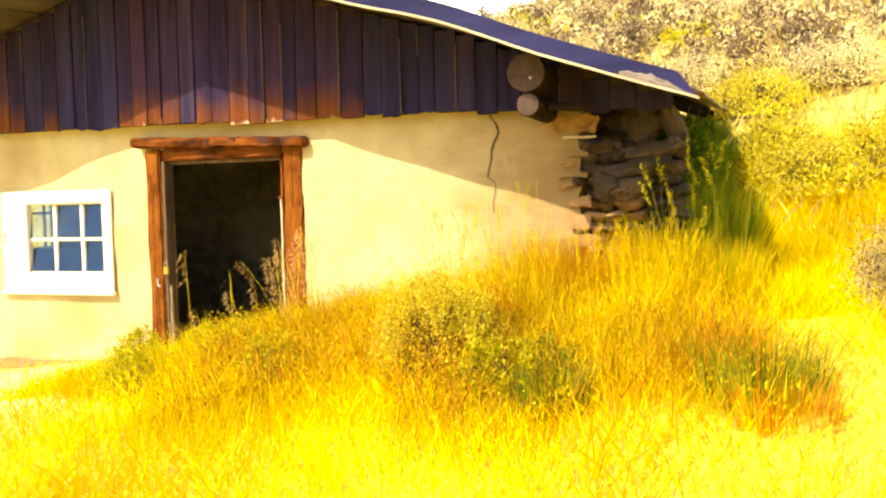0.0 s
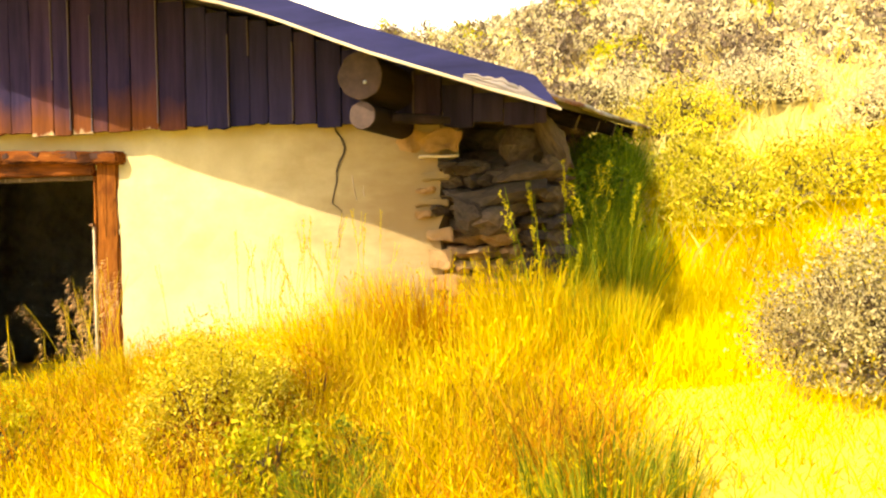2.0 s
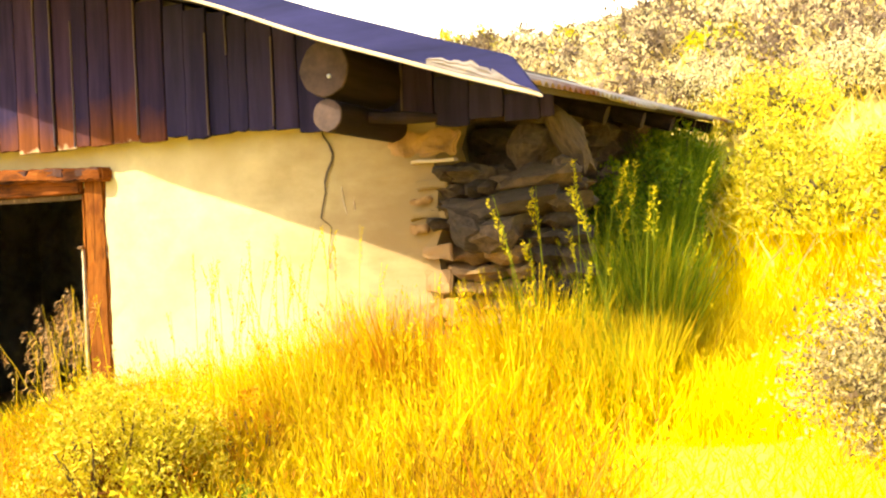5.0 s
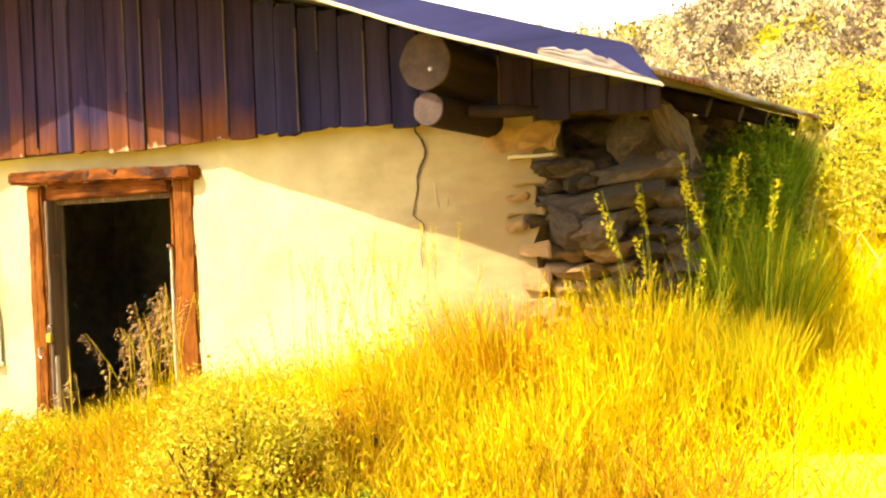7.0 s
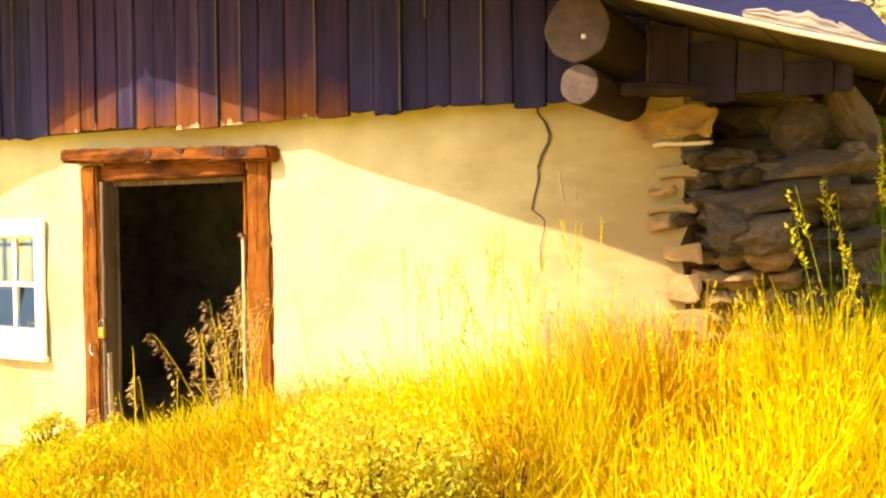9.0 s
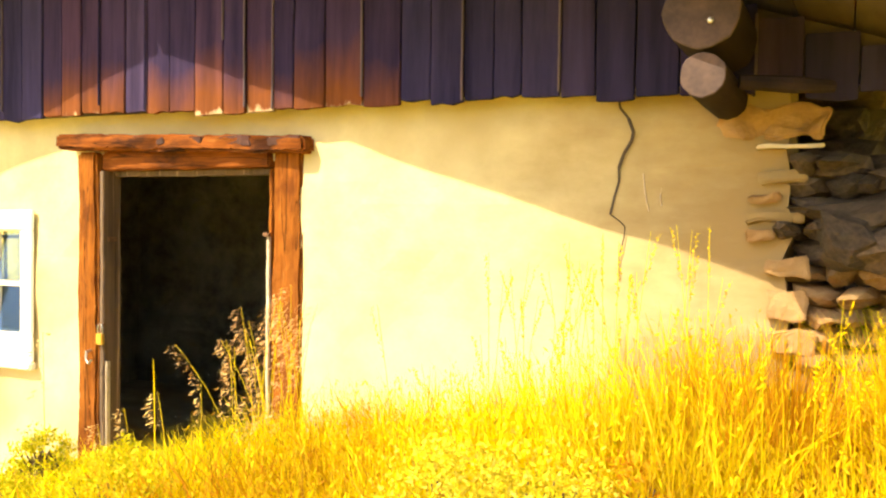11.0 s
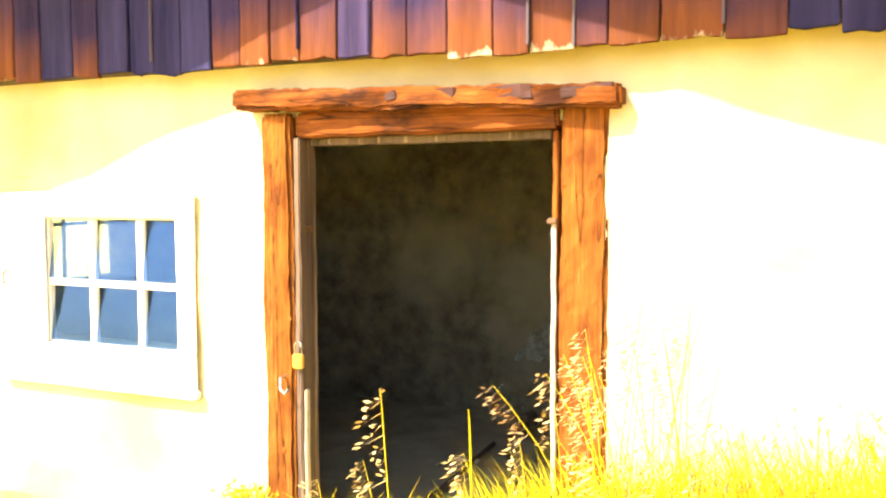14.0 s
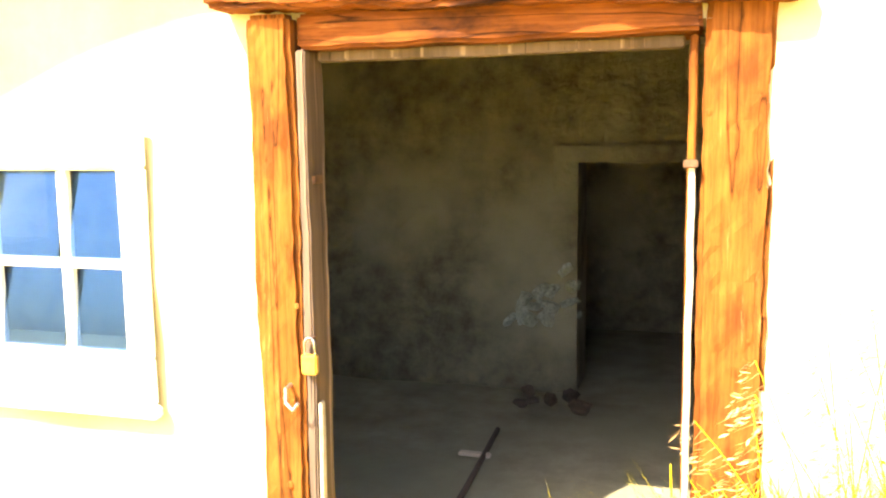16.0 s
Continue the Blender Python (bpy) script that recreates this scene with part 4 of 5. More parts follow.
def bare(x, y):
    """Bare earth by the wall under the window."""
    return smooth01((-4.0 - x) / 0.5) * smooth01((y - 3.7 - 0.25 * np.sin(x * 2.3)) / 0.6)


# the short carpet
x, y = scatter(150000, -8, 4.5, -0.5, 8.5, lambda x, y: (1 - 0.9 * bare(x, y)) * (0.45 + 0.55 * clumpy(x, y, 2.1, 0.4)))
n = len(x)
h = RG.uniform(0.06, 0.2, n) * (1 - 0.35 * on_track(x, y))
blades("short_grass", x, y, h, RG.uniform(0.0022, 0.005, n), RG.uniform(0.1, 0.8, n), GRASS_PALE, "short dry straw-yellow grass", 0.7, 2)
x, y = scatter(60000, -8, 4.5, 0.4, 7.5, lambda x, y: (1 - bare(x, y)) * (1 - 0.9 * on_track(x, y)) * np.clip(clumpy(x, y, 1.5, 2.2) * 1.5 - 0.3, 0, 1))
n = len(x)
blades("meadow_grass", x, y, RG.uniform(0.15, 0.36, n), RG.uniform(0.002, 0.0045, n), RG.uniform(0.15, 0.8, n), GRASS_PALE, "knee-high dry yellow meadow grass", 0.5, 3)


def tall_zone(x, y):
    right = smooth01((x + 3.35) / 0.5) * smooth01((0.3 + 0.2 * smooth01((y - 5) / 1) + 0.22 * np.sin(y * 3.1) + 0.12 * np.sin(y * 7.7) - x) / 0.7) * smooth01((y - 3.5 + 0.3 * np.sin(x * 4.3)) / 1.0)
    return np.clip(right * (1 - 0.8 * on_track(x, y)), 0, 1)


x, y = scatter(90000, -4, 0.7, 3.2, 7.0, lambda x, y: tall_zone(x, y) * (0.3 + 0.7 * clumpy(x, y, 3.1, 1.0)))
n = len(x)
grow = (0.20 + 0.27 * smooth01((y - 3.6) / 2.2)) * (0.75 + 0.25 * smooth01((x + 3.0) / 1.2))
grow = grow * (1 + 0.40 * smooth01((x + 1.7) / 0.7) * smooth01((y - 4.6) / 0.8)) * (1 - 0.5 * smooth01((x + 0.55) / 0.5))
grow = grow * (1 - 0.45 * np.exp(-((x + 0.82) / 0.3) ** 2) * smooth01((y - 4.6) / 0.8))
blades("tall_grass", x, y, grow * RG.uniform(0.45, 1.3, n), RG.uniform(0.0015, 0.0045, n), RG.uniform(0.02, 0.5, n) * RG.uniform(0.1, 1.4, n), GRASS_GOLD, "tall golden dry grass against the wall", 0.34, 3)
fx, fy, fh = x[::2], y[::2], (grow * RG.uniform(0.45, 1.15, n))[::2]
x, y = scatter(19000, -3.6, 0.3, 3.4, 6.4, lambda x, y: tall_zone(x, y) * np.clip(clumpy(x, y, 2.2, 4.0) * 2 - 0.7, 0, 1))
n = len(x)
blades("rusty_grass", x, y, RG.uniform(0.22, 0.55, n), RG.uniform(0.002, 0.004, n), RG.uniform(0.1, 0.7, n), GRASS_RUST, "rust-brown dry grass between the gold", 0.45, 3)


x, y = scatter(14000, -3.4, 0.4, 3.6, 6.3, lambda x, y: tall_zone(x, y) * (0.2 + 0.8 * clumpy(x, y, 4.1, 3.0)))
n = len(x)
blades("withered_stems", x, y, RG.uniform(0.12, 0.50, n), RG.uniform(0.0008, 0.0016, n), RG.uniform(0.02, 0.3, n), LITTER_SHADE, "thin dark withered stems among the golden grass", 0.3, 3)


def flecks(name, px, py, pz, size, mat, label):
    """Loose seed heads and bits of leaf at the tips of the grass, as small slips in one mesh."""
    k = len(px)
    c = np.stack([px, py, pz], -1) + RG.normal(size=(k, 3)) * 0.02
    up = np.stack([RG.normal(0, 0.5, k), RG.normal(0, 0.5, k), RG.uniform(0.3, 1.2, k)], -1)
    up /= np.linalg.norm(up, axis=1)[:, None]
    across = np.cross(up, RG.normal(size=(k, 3)))
    across /= np.linalg.norm(across, axis=1)[:, None]
    s = (size * RG.uniform(0.5, 1.7, k))[:, None]
    v = np.stack([c, c + up * s * 0.5 + across * s * 0.10, c + up * s * 0.5 - across * s * 0.10, c + up * s], 1).reshape(-1, 3)
    tris = (np.arange(k)[:, None, None] * 4 + np.array([[0, 1, 2], [1, 3, 2]])[None]).reshape(-1, 3)
    return tagged(mesh_np(name, v, tris, mat), label, "grass", kind="stuff")


flecks("grass_heads", fx, fy, ground_z(fx, fy) + fh, 0.024, GRASS_GOLD, "golden seed heads of the tall grass")
fx2, fy2 = scatter(30000, -4.2, 0.6, 3.2, 6.5, lambda x, y: tall_zone(x, y) * np.clip(clumpy(x, y, 2.6, 5.0) * 2 - 0.5, 0, 1))
# dark bits low in the grass paint the shade between the blades
fx4, fy4 = scatter(26000, -4.2, 0.9, 3.2, 6.3, lambda x, y: tall_zone(x, y) * np.clip(clumpy(x, y, 3.3, 8.0) * 2.4 - 0.75, 0, 1))
flecks("dark_gap_bits", fx4, fy4, ground_z(fx4, fy4) + RG.uniform(0.02, 0.30, len(fx4)), 0.020, LITTER_SHADE, "dark brown bits deep in the grass, coloured as its shaded gaps")
flecks("dry_leaf_bits", fx2, fy2, ground_z(fx2, fy2) + RG.uniform(0.08, 0.4, len(fx2)), 0.020, GRASS_RUST, "rust-brown dry leaves in the grass")
fx3, fy3 = scatter(50000, -4.4, 1.6, 2.5, 6.5, lambda x, y: (0.3 + 0.7 * clumpy(x, y, 2.0, 7.0)) * (1 - (x < -2.9) * (y > 4.4)))
flecks("straw_bits", fx3, fy3, ground_z(fx3, fy3) + RG.uniform(0.05, 0.3, len(fx3)), 0.018, GRASS_PALE, "pale yellow straw and leaf bits in the grass")
# grass at the doorstep
x, y = scatter(16000, -4.75, -3.0, 4.6, 6.12, lambda x, y: 0.5 + 0.5 * clumpy(x, y, 4, 3) * smooth01((x + 4.8) / 0.3))
n = len(x)
blades("doorstep_grass", x, y, RG.uniform(0.04, 0.15, n) * (1 + 1.9 * smooth01((x + 3.9) / 0.7)), RG.uniform(0.002, 0.0042, n), RG.uniform(0.1, 0.6, n), GRASS_PALE, "yellow-green grass growing across the doorstep", 0.4, 3)
x, y = scatter(5000, -4.7, -3.0, 4.9, 6.1, lambda x, y: 0.3 + 0.7 * clumpy(x, y, 5, 1))
n = len(x)
blades("green_doorstep_grass", x, y, RG.uniform(0.04, 0.15, n) * (1 + 1.9 * smooth01((x + 3.9) / 0.7)), RG.uniform(0.002, 0.004, n), RG.uniform(0.1, 0.6, n), GRASS_GREEN, "green grass at the doorstep", 0.4, 3)
# yellow grass that climbs past the corner
x, y = scatter(16000, -0.35, 0.75, 5.5, 7.3, lambda x, y: (0.35 + 0.65 * clumpy(x, y, 3.4, 6)) * smooth01((x + 0.4) / 0.25) * smooth01((0.8 - x) / 0.3))
n = len(x)
blades("corner_grass", x, y, RG.uniform(0.12, 0.40, n) * (0.7 + 0.3 * clumpy(x, y, 4.0, 2)), RG.uniform(0.002, 0.0045, n), RG.uniform(0.05, 0.4, n), GRASS_PALE, "bright yellow grass past the corner of the house", 0.4, 3)
x, y = scatter(9000, -0.62, 0.15, 5.5, 6.15, lambda x, y: (0.25 + 0.75 * clumpy(x, y, 5.4, 3)) * smooth01((x + 0.7) / 0.3))
n = len(x)
blades("tall_corner_grass", x, y, RG.uniform(0.22, 0.55, n) * (0.5 + 0.5 * smooth01((x + 0.55) / 0.5)), RG.uniform(0.0018, 0.004, n), RG.uniform(0.03, 0.25, n), YELLOW_GREEN, "tall yellow-green grass before the shaded bushes", 0.22, 3)
# green growth in the shade of the eave
x, y = scatter(22000, -0.75, -0.12, 6.2, 9.5, lambda x, y: 0.4 + 0.6 * clumpy(x, y, 3, 2))
n = len(x)
x = np.maximum(x, -0.62)
blades("shade_grass", x, y, RG.uniform(0.30, 0.70, n), RG.uniform(0.003, 0.006, n), RG.uniform(0.05, 0.35, n), SHADE_GREEN, "deep green grass in the shade under the eave", 0.35, 3)
# tall bright green grass where the shade of the eave ends
x, y = scatter(4200, -0.45, 0.12, 6.1, 6.95, lambda x, y: (0.2 + 0.8 * clumpy(x, y, 6.0, 1)) * smooth01((x + 0.5) / 0.3))
n = len(x)
blades("tall_green_grass", x, y, RG.uniform(0.45, 1.08, n) * (0.62 + 0.38 * clumpy(x, y, 7.0, 4)), RG.uniform(0.002, 0.005, n), RG.uniform(0.02, 0.3, n), LUSH, "tall lush green grass at the end of the eave", 0.18, 4)
# yellow grass on the bank behind the corner
x, y = scatter(26000, 0.05, 4.0, 6.4, 9.6, lambda x, y: 0.4 + 0.6 * clumpy(x, y, 2.4, 5))
n = len(x)
blades("bank_grass", x, y, RG.uniform(0.12, 0.38, n), RG.uniform(0.003, 0.006, n), RG.uniform(0.05, 0.5, n), GRASS_PALE, "bright yellow grass on the bank", 0.4, 3)
# coarse grass of the hillside
x, y = scatter(90000, -26, 16, 7.5, 40, lambda x, y: np.clip(1.25 - (y - 7) / 30, 0.1, 1) * (np.abs(x + 0.25 * y) < 14) * (0.35 + 0.65 * clumpy(x, y, 1.1, 1.7)))
n = len(x)
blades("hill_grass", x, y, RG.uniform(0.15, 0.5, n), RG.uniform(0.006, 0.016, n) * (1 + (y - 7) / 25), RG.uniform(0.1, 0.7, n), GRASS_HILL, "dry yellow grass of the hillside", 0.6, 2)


# ---- shrubs ----
def leaf_cloud(rng, n, radius, height, size, hollow=0.35, per=28):
    """Small leaf triangles in many clumps about a ragged dome. Arrays of corners and triangles."""
    clumps = max(6, n // per)
    u = rng.normal(size=(clumps, 3))
    u /= np.linalg.norm(u, axis=1)[:, None]
    u[:, 2] = np.abs(u[:, 2]) * 0.95 + 0.02
    rad = rng.uniform(hollow, 1.05, clumps) ** 0.6
    cen = u * rad[:, None] * np.array([radius, radius, height])
    which = rng.randint(0, clumps, n)
    cr = radius * rng.uniform(0.09, 0.20, clumps)
    p = cen[which] + rng.normal(size=(n, 3)) * cr[which][:, None] * np.array([0.7, 0.7, 0.8])
    p[:, 2] = np.maximum(p[:, 2], 0.03 * height)
    d1 = rng.normal(size=(n, 3)) + np.array([0, 0, 0.7])
    d1 /= np.linalg.norm(d1, axis=1)[:, None]
    d2 = np.cross(d1, rng.normal(size=(n, 3)))
    d2 /= np.linalg.norm(d2, axis=1)[:, None] + 1e-9
    s = size * rng.uniform(0.6, 1.5, n)[:, None]
    v = np.stack([p - d2 * s * 0.28, p + d1 * s * 0.5 + d2 * s * 0.05, p + d2 * s * 0.28, p + d1 * s * 1.1], 1).reshape(-1, 3)
    o = np.arange(n)[:, None] * 4
    tris = (o[:, :, None] + np.array([[0, 2, 1], [0, 1, 3], [1, 2, 3]])[None]).reshape(-1, 3)
    return v, tris


def stem_mesh(rng, radius, height, thick):
    a, r = rng.uniform(0, 2 * math.pi), rng.uniform(0.3, 0.78)
    e = Vector((math.cos(a) * radius * r, math.sin(a) * radius * r, height * (0.86 - 0.42 * r * r)))
    mid = e * 0.5 + Vector((rng.uniform(-1, 1), rng.uniform(-1, 1), 0)) * radius * 0.12 - Vector((0, 0, height * 0.06))
    return tube([(mid.x * 0.05, mid.y * 0.05, -0.05), mid, e], [thick, thick * 0.7, thick * 0.25], 5)


def shrub(name, x, y, radius, height, leaf, n, size, label, seed, stems=16, group="shrubs on the meadow", core=CORE_SHADE, per=28):
    rng = np.random.RandomState(seed)
    e = new(name)
    for _ in range(stems):
        part("stem", stem_mesh(rng, radius, height, 0.007 + 0.01 * radius), TWIG, e)
    v, tris = leaf_cloud(rng, n, radius, height, size, 0.35, per)
    mesh_np("foliage", v, tris, leaf, e)
    # the dark core paints the shade inside, along with litter and woody heart
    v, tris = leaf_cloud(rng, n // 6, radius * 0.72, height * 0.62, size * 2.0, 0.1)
    mesh_np("inner_foliage", v, tris, core, e)["label"] = "inner leaves and litter, coloured dark for the shade inside"
    e.matrix_basis = pose(x, y, gz(x, y))
    return tagged(e, label, "shrub", group)


shrub("rabbitbrush", -2.55, 4.5, 0.24, 0.38, RABBIT, 4000, 0.017, "yellow-green brush in the dry grass", 31, 10)
shrub("green_shrub", -4.42, 5.75, 0.18, 0.30, FRESH, 2600, 0.018, "small green shrub at the foot of the door post", 32, 8)
shrub("green_shrub", -3.6, 4.68, 0.30, 0.30, FRESH, 6000, 0.019, "bright yellow-green shrub on the dusty path", 38, 10)
shrub("rabbitbrush", -3.72, 5.55, 0.16, 0.26, RABBIT, 3200, 0.018, "upright yellow-green brush before the doorway", 39, 8)
shrub("green_shrub", -0.9, 4.45, 0.2, 0.3, GRASS_GREEN, 2200, 0.018, "small green shrub in the golden grass", 33, 8)
shrub("rabbitbrush", 1.75, 5.9, 0.3, 0.5, RABBIT, 4500, 0.02, "deep yellow rabbitbrush beside the sagebrush", 34, 10)
for k, (bx, by, br, bh) in enumerate(((-0.48, 6.5, 0.20, 0.78), (-0.26, 7.1, 0.24, 0.85), (-0.26, 8.1, 0.28, 0.80), (-0.30, 9.2, 0.28, 0.75))):
    shrub("shade_bush", bx, by, br, bh, SHADE_GREEN, 6500, 0.032, "tall deep green bush reaching up to the eave", 50 + k, 10)
shrub("shade_bush", -0.52, 6.95, 0.24, 0.80, SHADE_GREEN, 7000, 0.030, "dark green leafy bush in the shade under the eave", 35, 10)
shrub("shade_bush", -0.46, 7.8, 0.26, 0.85, SHADE_GREEN, 7000, 0.032, "dark green leafy bush in the shade under the eave", 36, 10)
shrub("shade_bush", -0.40, 8.8, 0.28, 0.75, SHADE_GREEN, 6000, 0.034, "dark green leafy bush in the shade under the eave", 37, 8)
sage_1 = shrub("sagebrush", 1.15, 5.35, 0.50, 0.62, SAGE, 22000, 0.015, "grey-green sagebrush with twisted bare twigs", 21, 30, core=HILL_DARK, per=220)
shrub("sagebrush", -1.54, 4.58, 0.42, 0.66, NEAR_SAGE, 26000, 0.0135, "olive-yellow sagebrush with a dark woody heart", 22, 18, core=LITTER_SHADE, per=260)
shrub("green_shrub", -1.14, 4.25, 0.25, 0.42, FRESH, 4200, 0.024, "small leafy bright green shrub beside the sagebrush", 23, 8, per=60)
shrub("dead_shrub", -1.36, 5.08, 0.27, 0.42, GRASS_RUST, 2600, 0.020, "withered rust-brown shrub of bare arching twigs", 27, 46, core=LITTER_SHADE, per=60)
shrub("rabbitbrush", -3.1, 4.9, 0.28, 0.40, RABBIT, 5000, 0.017, "yellow-green rabbitbrush before the doorway", 24, 14)
shrub("rabbitbrush", -3.96, 5.15, 0.24, 0.26, RABBIT, 4500, 0.017, "low yellow-green brush by the door post", 25, 10)
shrub("rabbitbrush", 1.9, 7.0, 0.62, 0.7, RABBIT, 3800, 0.034, "bright yellow rabbitbrush on the slope", 26, 16)
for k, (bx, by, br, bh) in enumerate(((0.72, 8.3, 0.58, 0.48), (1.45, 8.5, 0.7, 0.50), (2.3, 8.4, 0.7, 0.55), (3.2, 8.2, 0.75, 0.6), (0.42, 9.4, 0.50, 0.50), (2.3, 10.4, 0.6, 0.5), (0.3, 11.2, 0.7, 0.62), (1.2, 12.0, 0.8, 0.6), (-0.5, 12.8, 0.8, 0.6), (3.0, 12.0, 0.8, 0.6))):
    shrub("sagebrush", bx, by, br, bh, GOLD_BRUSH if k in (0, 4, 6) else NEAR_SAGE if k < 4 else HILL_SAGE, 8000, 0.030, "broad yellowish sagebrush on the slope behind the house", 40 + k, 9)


def tuft(name, x, y, n, radius, height, mat, label, seed):
    """A clump of blades that is a thing of its own."""
    rng = np.random.RandomState(seed)
    e = new(name)
    n //= 5
    for turn in range(5):
        a, r = rng.uniform(1.26 * turn, 1.26 * turn + 1.26, n), radius * np.sqrt(rng.uniform(0, 1, n))
        hgt = height * rng.uniform(0.5, 1.15, n)
        foot = np.stack([np.cos(a) * r, np.sin(a) * r, np.full(n, -0.02)], -1)
        out = np.stack([np.cos(a), np.sin(a), np.zeros(n)], -1) * (hgt * rng.uniform(0.05, 0.5, n))[:, None]
        side = np.stack([-np.sin(a + 0.6), np.cos(a + 0.6), np.zeros(n)], -1) * rng.uniform(0.002, 0.004, n)[:, None]
        mid = foot + out * 0.35 + np.array([0, 0, 1]) * (hgt * 0.55)[:, None]
        tip = foot + out + np.array([0, 0, 1]) * hgt[:, None]
        verts = np.stack([foot - side, foot + side, mid - side * 0.8, mid + side * 0.8, tip], 1).reshape(-1, 3)
        o = np.arange(n)[:, None] * 5
        tris = (o[:, :, None] + np.array([[0, 1, 3], [0, 3, 2], [2, 3, 4]])[None]).reshape(-1, 3)
        mesh_np("leaf_clump", verts, tris, mat, e)
    e.matrix_basis = pose(x, y, gz(x, y))
    return tagged(e, label, "grass tuft", "tufts of grass")


tuft("grass_tuft", 0.13, 4.25, 450, 0.30, 0.34, GRASS_GREEN, "green tuft among the dry meadow grass", 61)
tuft("grass_tuft", 0.2, 3.98, 320, 0.24, 0.22, GRASS_RUST, "rust-brown tuft at the foot of the green one", 62)
tuft("grass_tuft", -0.85, 4.15, 700, 0.18, 0.30, GRASS_GREEN, "green tuft beside the sagebrush", 63)
tuft("grass_tuft", -0.95, 5.75, 900, 0.25, 0.62, GRASS_RUST, "rust-brown dry tuft before the stone corner", 64)
tuft("grass_tuft", -0.45, 5.85, 900, 0.25, 0.6, GRASS_GOLD, "golden tuft before the stone corner", 65)


def seed_stalk(x, y, height, lean, seed, green=False, slim=False):
    """A single tall stem with a drooping seed head."""
    rng = random.Random(seed)
    e = new("seed_stalk")
    a = rng.uniform(0, 6.28)
    top = Vector((math.cos(a) * lean * height, math.sin(a) * lean * height, height))
    pts = [Vector((0, 0, -0.02)), top * 0.5 + Vector((0, 0, 0.05 * height)), top]
    part("stem", tube(pts, [0.0016, 0.0013, 0.0008] if slim else [0.0028, 0.0022, 0.0012], 5), GRASS_GREEN if green else GRASS_GOLD, e)
    vs, ts = [], []
    count, length = rng.randint(34, 60), 0.30 * height
    for k in range(count):
        f = k / count
        c = top.lerp(pts[1], f * 0.42 * (0.30 * height / max(0.1, height)) / 0.30) + Vector((math.cos(a), math.sin(a), -0.4)) * (0.03 * (1 - f))
        d = Vector((rng.gauss(0, 1), rng.gauss(0, 1), rng.uniform(0.2, 1.4))).normalized() * rng.uniform(0.012, 0.030) * (0.45 if slim else 1)
        w = Vector((rng.gauss(0, 1), rng.gauss(0, 1), rng.gauss(0, 1))).normalized() * 0.004
        i = len(vs)
        vs += [c, c + d * 0.5 + w, c + d * 0.5 - w, c + d]
        ts += [(i, i + 1, i + 2), (i + 1, i + 3, i + 2)]
    mesh_np("seed_head", np.array([tuple(v) for v in vs]), np.array(ts), RABBIT if green else GRASS_GOLD if slim else SEED, e)["kind"] = "stuff"
    e.matrix_basis = pose(x, y, gz(x, y))
    return tagged(e, "tall green-gold stem with a full seed head" if green else "tall dry grass stem with a pale seed head", "grass stem", "tall seed stems")


def open_panicle(foot_x, foot_y, tip, head, seed, mat, nod=1.0, fine=False):
    """A dry stem whose loose head hangs over to one side, its spikelets on fine drooping branches."""
    rng = random.Random(seed)
    e = new("seed_stalk")
    base = Vector((foot_x, foot_y, gz(foot_x, foot_y)))
    top = Vector(tip) - base
    pts = [Vector((top.x * f * f, top.y * f * f, top.z * f - (0.02 if f == 0 else 0))) for f in (0, 0.25, 0.5, 0.75, 0.92, 1.0)]
    part("stem", tube(pts, [0.0017, 0.0016, 0.0014, 0.0012, 0.001, 0.0007], 5), GRASS_GOLD, e)
    a = rng.uniform(2.6, 3.8)                     # the wind lays them over one way
    vs, ts = [], []
    for k in range(9):
        f = 1 - head / max(0.2, top.length) * (k / 9)
        start = Vector((top.x * f * f, top.y * f * f, top.z * f))
        b = a + rng.gauss(0, 0.4)
        reach = rng.uniform(0.02, 0.055)
        ends = start + Vector((math.cos(b) * reach, math.sin(b) * reach, 0.012 - nod * 0.045))
        i = len(vs)
        vs += [start, start + Vector((0, 0, -0.0018)), ends]
        ts.append((i, i + 1, i + 2))
        for q in range(4):
            g = 0.45 + 0.55 * (q + 1) / 4
            c = start + Vector((math.cos(b) * reach * g, math.sin(b) * reach * g, 0.012 * g - nod * 0.045 * g * g))
            d = Vector((math.cos(b) + rng.gauss(0, 0.3), math.sin(b) + rng.gauss(0, 0.3), rng.uniform(-0.9, 0.1) * nod)).normalized() * rng.uniform(0.018, 0.034)
            w = d.cross(Vector((rng.gauss(0, 1), rng.gauss(0, 1), rng.gauss(0, 1)))).normalized() * (0.0020 if fine else 0.0032)
            i = len(vs)
            vs += [c, c + d * 0.5 + w, c + d * 0.5 - w, c + d]
            ts += [(i, i + 1, i + 2), (i + 1, i + 3, i + 2)]
    mesh_np("seed_head", np.array([tuple(v) for v in vs]), np.array(ts), mat, e)["kind"] = "stuff"
    e.matrix_basis = Matrix.Translation(base)
    return tagged(e, "dry grass stem with a pale nodding seed head", "grass stem", "tall seed stems")


# single stems before the dark doorway
for k, (fx, fy, tx, ty, tz, hd) in enumerate(((-3.29, 4.80, -3.35, 4.84, 1.11, 0.22), (-3.16, 5.66, -3.22, 5.70, 0.97, 0.20), (-3.22, 5.52, -3.29, 5.60, 0.81, 0.16), (-3.30, 5.42, -3.42, 5.48, 0.78, 0.14), (-3.88, 5.80, -3.95, 5.82, 0.60, 0.14), (-4.12, 5.85, -4.18, 5.88, 0.48, 0.10))):
    open_panicle(fx, fy, (tx, ty, tz), hd, 100 + k, SEED)
thin_stem = new("seed_stalk")
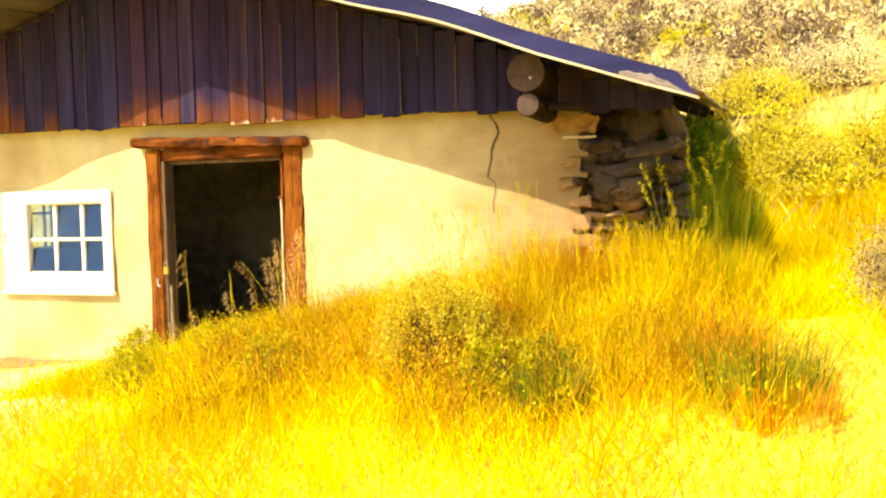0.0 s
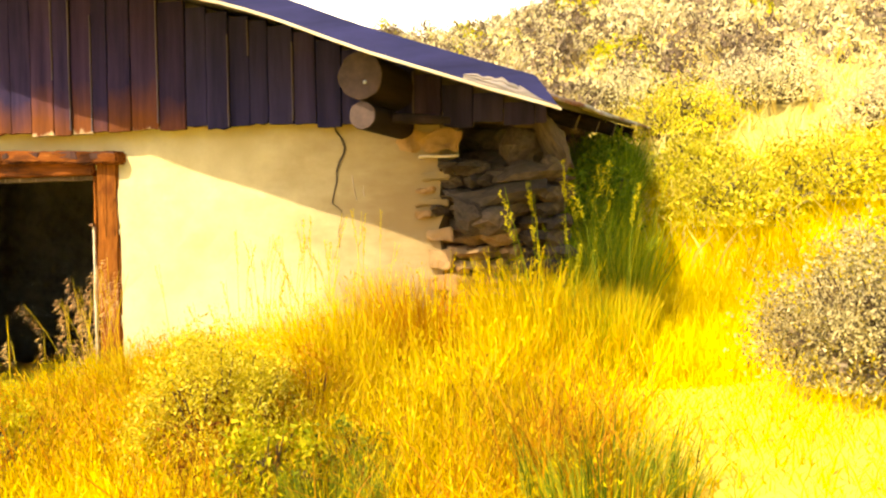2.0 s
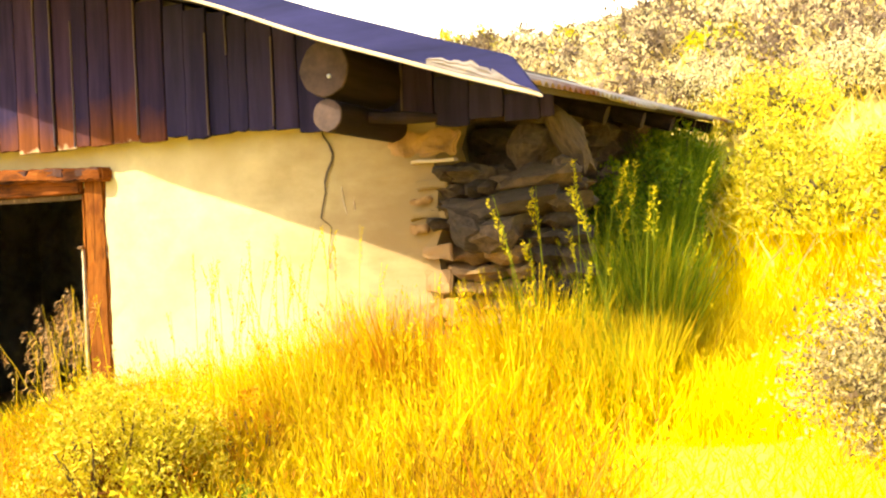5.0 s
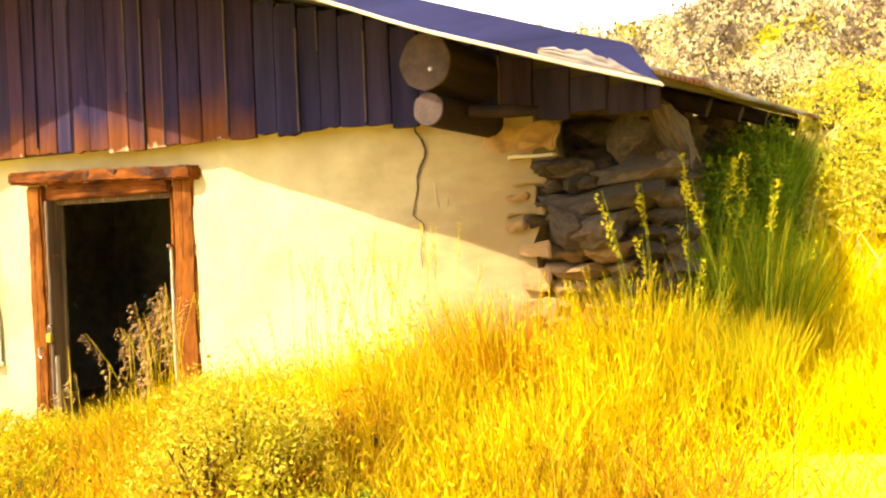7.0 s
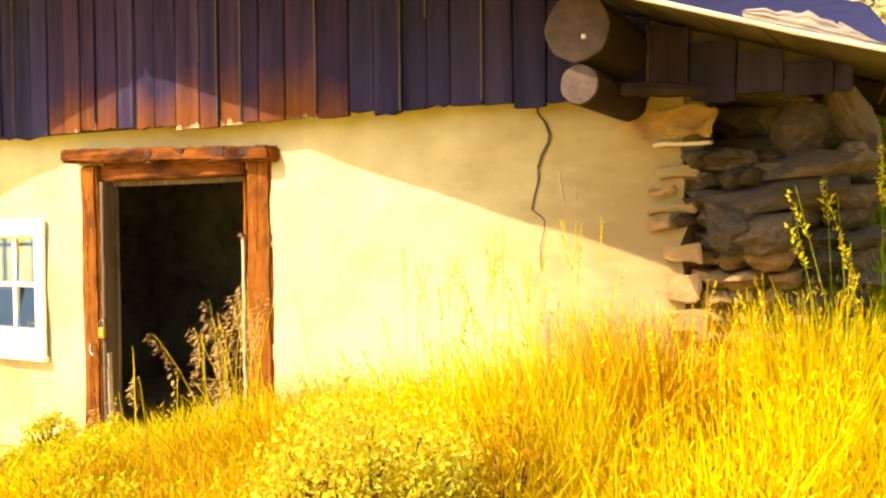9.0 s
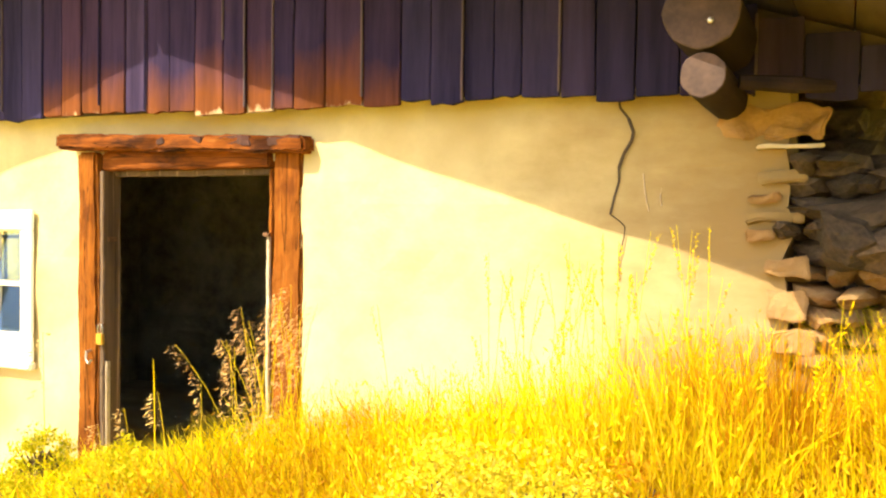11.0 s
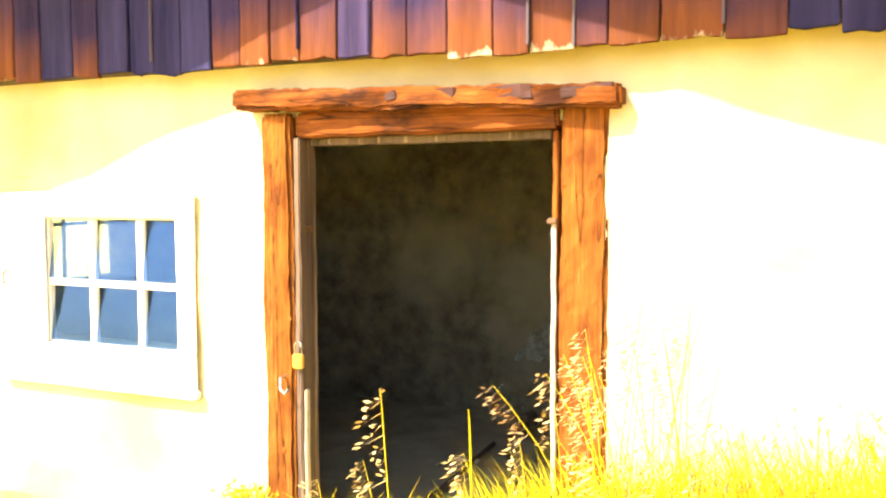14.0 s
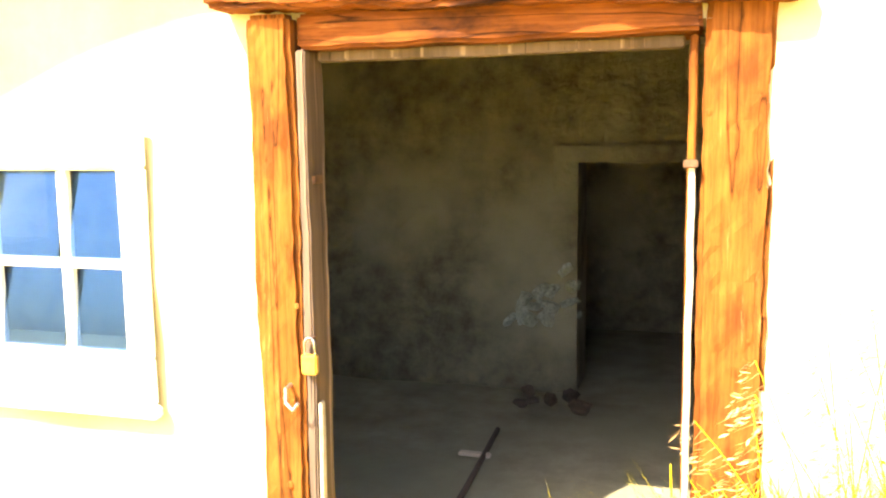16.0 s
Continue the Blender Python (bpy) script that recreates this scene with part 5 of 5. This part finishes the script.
part("stem", tube([(0, 0, -0.02), (-0.01, 0, 0.3), (-0.015, 0, 0.55), (-0.02, 0.0, 0.66)], [0.003, 0.0025, 0.003, 0.001], 5), GRASS_GOLD, thin_stem)
thin_stem.matrix_basis = pose(-3.35, 5.40, gz(-3.35, 5.40))
tagged(thin_stem, "single thin straight dry grass stem", "grass stem", "tall seed stems")
# a bunch of them beside the door post
rq = random.Random(77)
for k in range(30):
    fx, fy = rq.gauss(-2.90, 0.08), rq.gauss(5.62, 0.10)
    tx = fx + rq.choice((1, 1, 1, 1.6)) * rq.uniform(-0.18, 0.10)
    open_panicle(fx, min(fy, 5.95), (tx, min(fy, 5.95) + rq.uniform(-0.1, 0.08), rq.uniform(0.82, 1.28) - 0.5 * max(0, -2.95 - tx)), rq.uniform(0.16, 0.26), 130 + k, PINK_SEED, 1.0, True)
for k in range(130):
    sx = rq.uniform(-2.35, -0.2)
    seed_stalk(sx, rq.uniform(5.0, 6.0), rq.uniform(0.5, 0.92) * (0.6 if sx < -2.05 else 1.12 if sx < -1.1 else 0.8), rq.uniform(0.03, 0.18), 200 + k, False, True)
for k in range(26):
    seed_stalk(rq.uniform(-0.42, 0.1), rq.uniform(5.6, 6.4), rq.uniform(0.7, 1.12), rq.uniform(0.05, 0.25), 300 + k, True)

# ---- brush of the hillside ----
rh = np.random.RandomState(5)
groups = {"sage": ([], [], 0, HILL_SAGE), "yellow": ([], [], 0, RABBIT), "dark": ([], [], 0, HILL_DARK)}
placed = 0
while placed < 820:
    y = 12 + 50 * rh.uniform(0, 1) ** 0.8
    x = rh.uniform(-0.42 * y - 1, 0.23 * y + 2.5)
    r = rh.uniform(0.35, 0.95) * (1 + y / 80)
    kind = rh.choice(["sage", "sage", "sage", "sage", "dark", "dark", "sage", "sage", "yellow", "dark", "dark", "dark"])
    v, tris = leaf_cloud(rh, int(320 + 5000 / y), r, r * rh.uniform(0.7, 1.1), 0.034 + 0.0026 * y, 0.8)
    # low dark leaves, pushed to one side, paint the pale shrub's shade
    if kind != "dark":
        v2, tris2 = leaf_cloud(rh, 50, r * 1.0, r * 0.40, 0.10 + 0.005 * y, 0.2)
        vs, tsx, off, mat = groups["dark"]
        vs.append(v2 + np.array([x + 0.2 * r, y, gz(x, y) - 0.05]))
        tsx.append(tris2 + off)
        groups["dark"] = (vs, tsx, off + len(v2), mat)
    vs, tsx, off, mat = groups[kind]
    vs.append(v + np.array([x, y, gz(x, y) - 0.05]))
    tsx.append(tris + off)
    groups[kind] = (vs, tsx, off + len(v), mat)
    placed += 1
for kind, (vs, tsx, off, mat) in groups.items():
    tagged(mesh_np("hillside_brush", np.concatenate(vs), np.concatenate(tsx), mat), {"sage": "pale grey-green sagebrush covering the hill", "yellow": "yellow rabbitbrush scattered over the hill", "dark": "dark grey-brown brush, and dark leaves painted as shade under the pale shrubs"}[kind], "brush", kind="stuff")
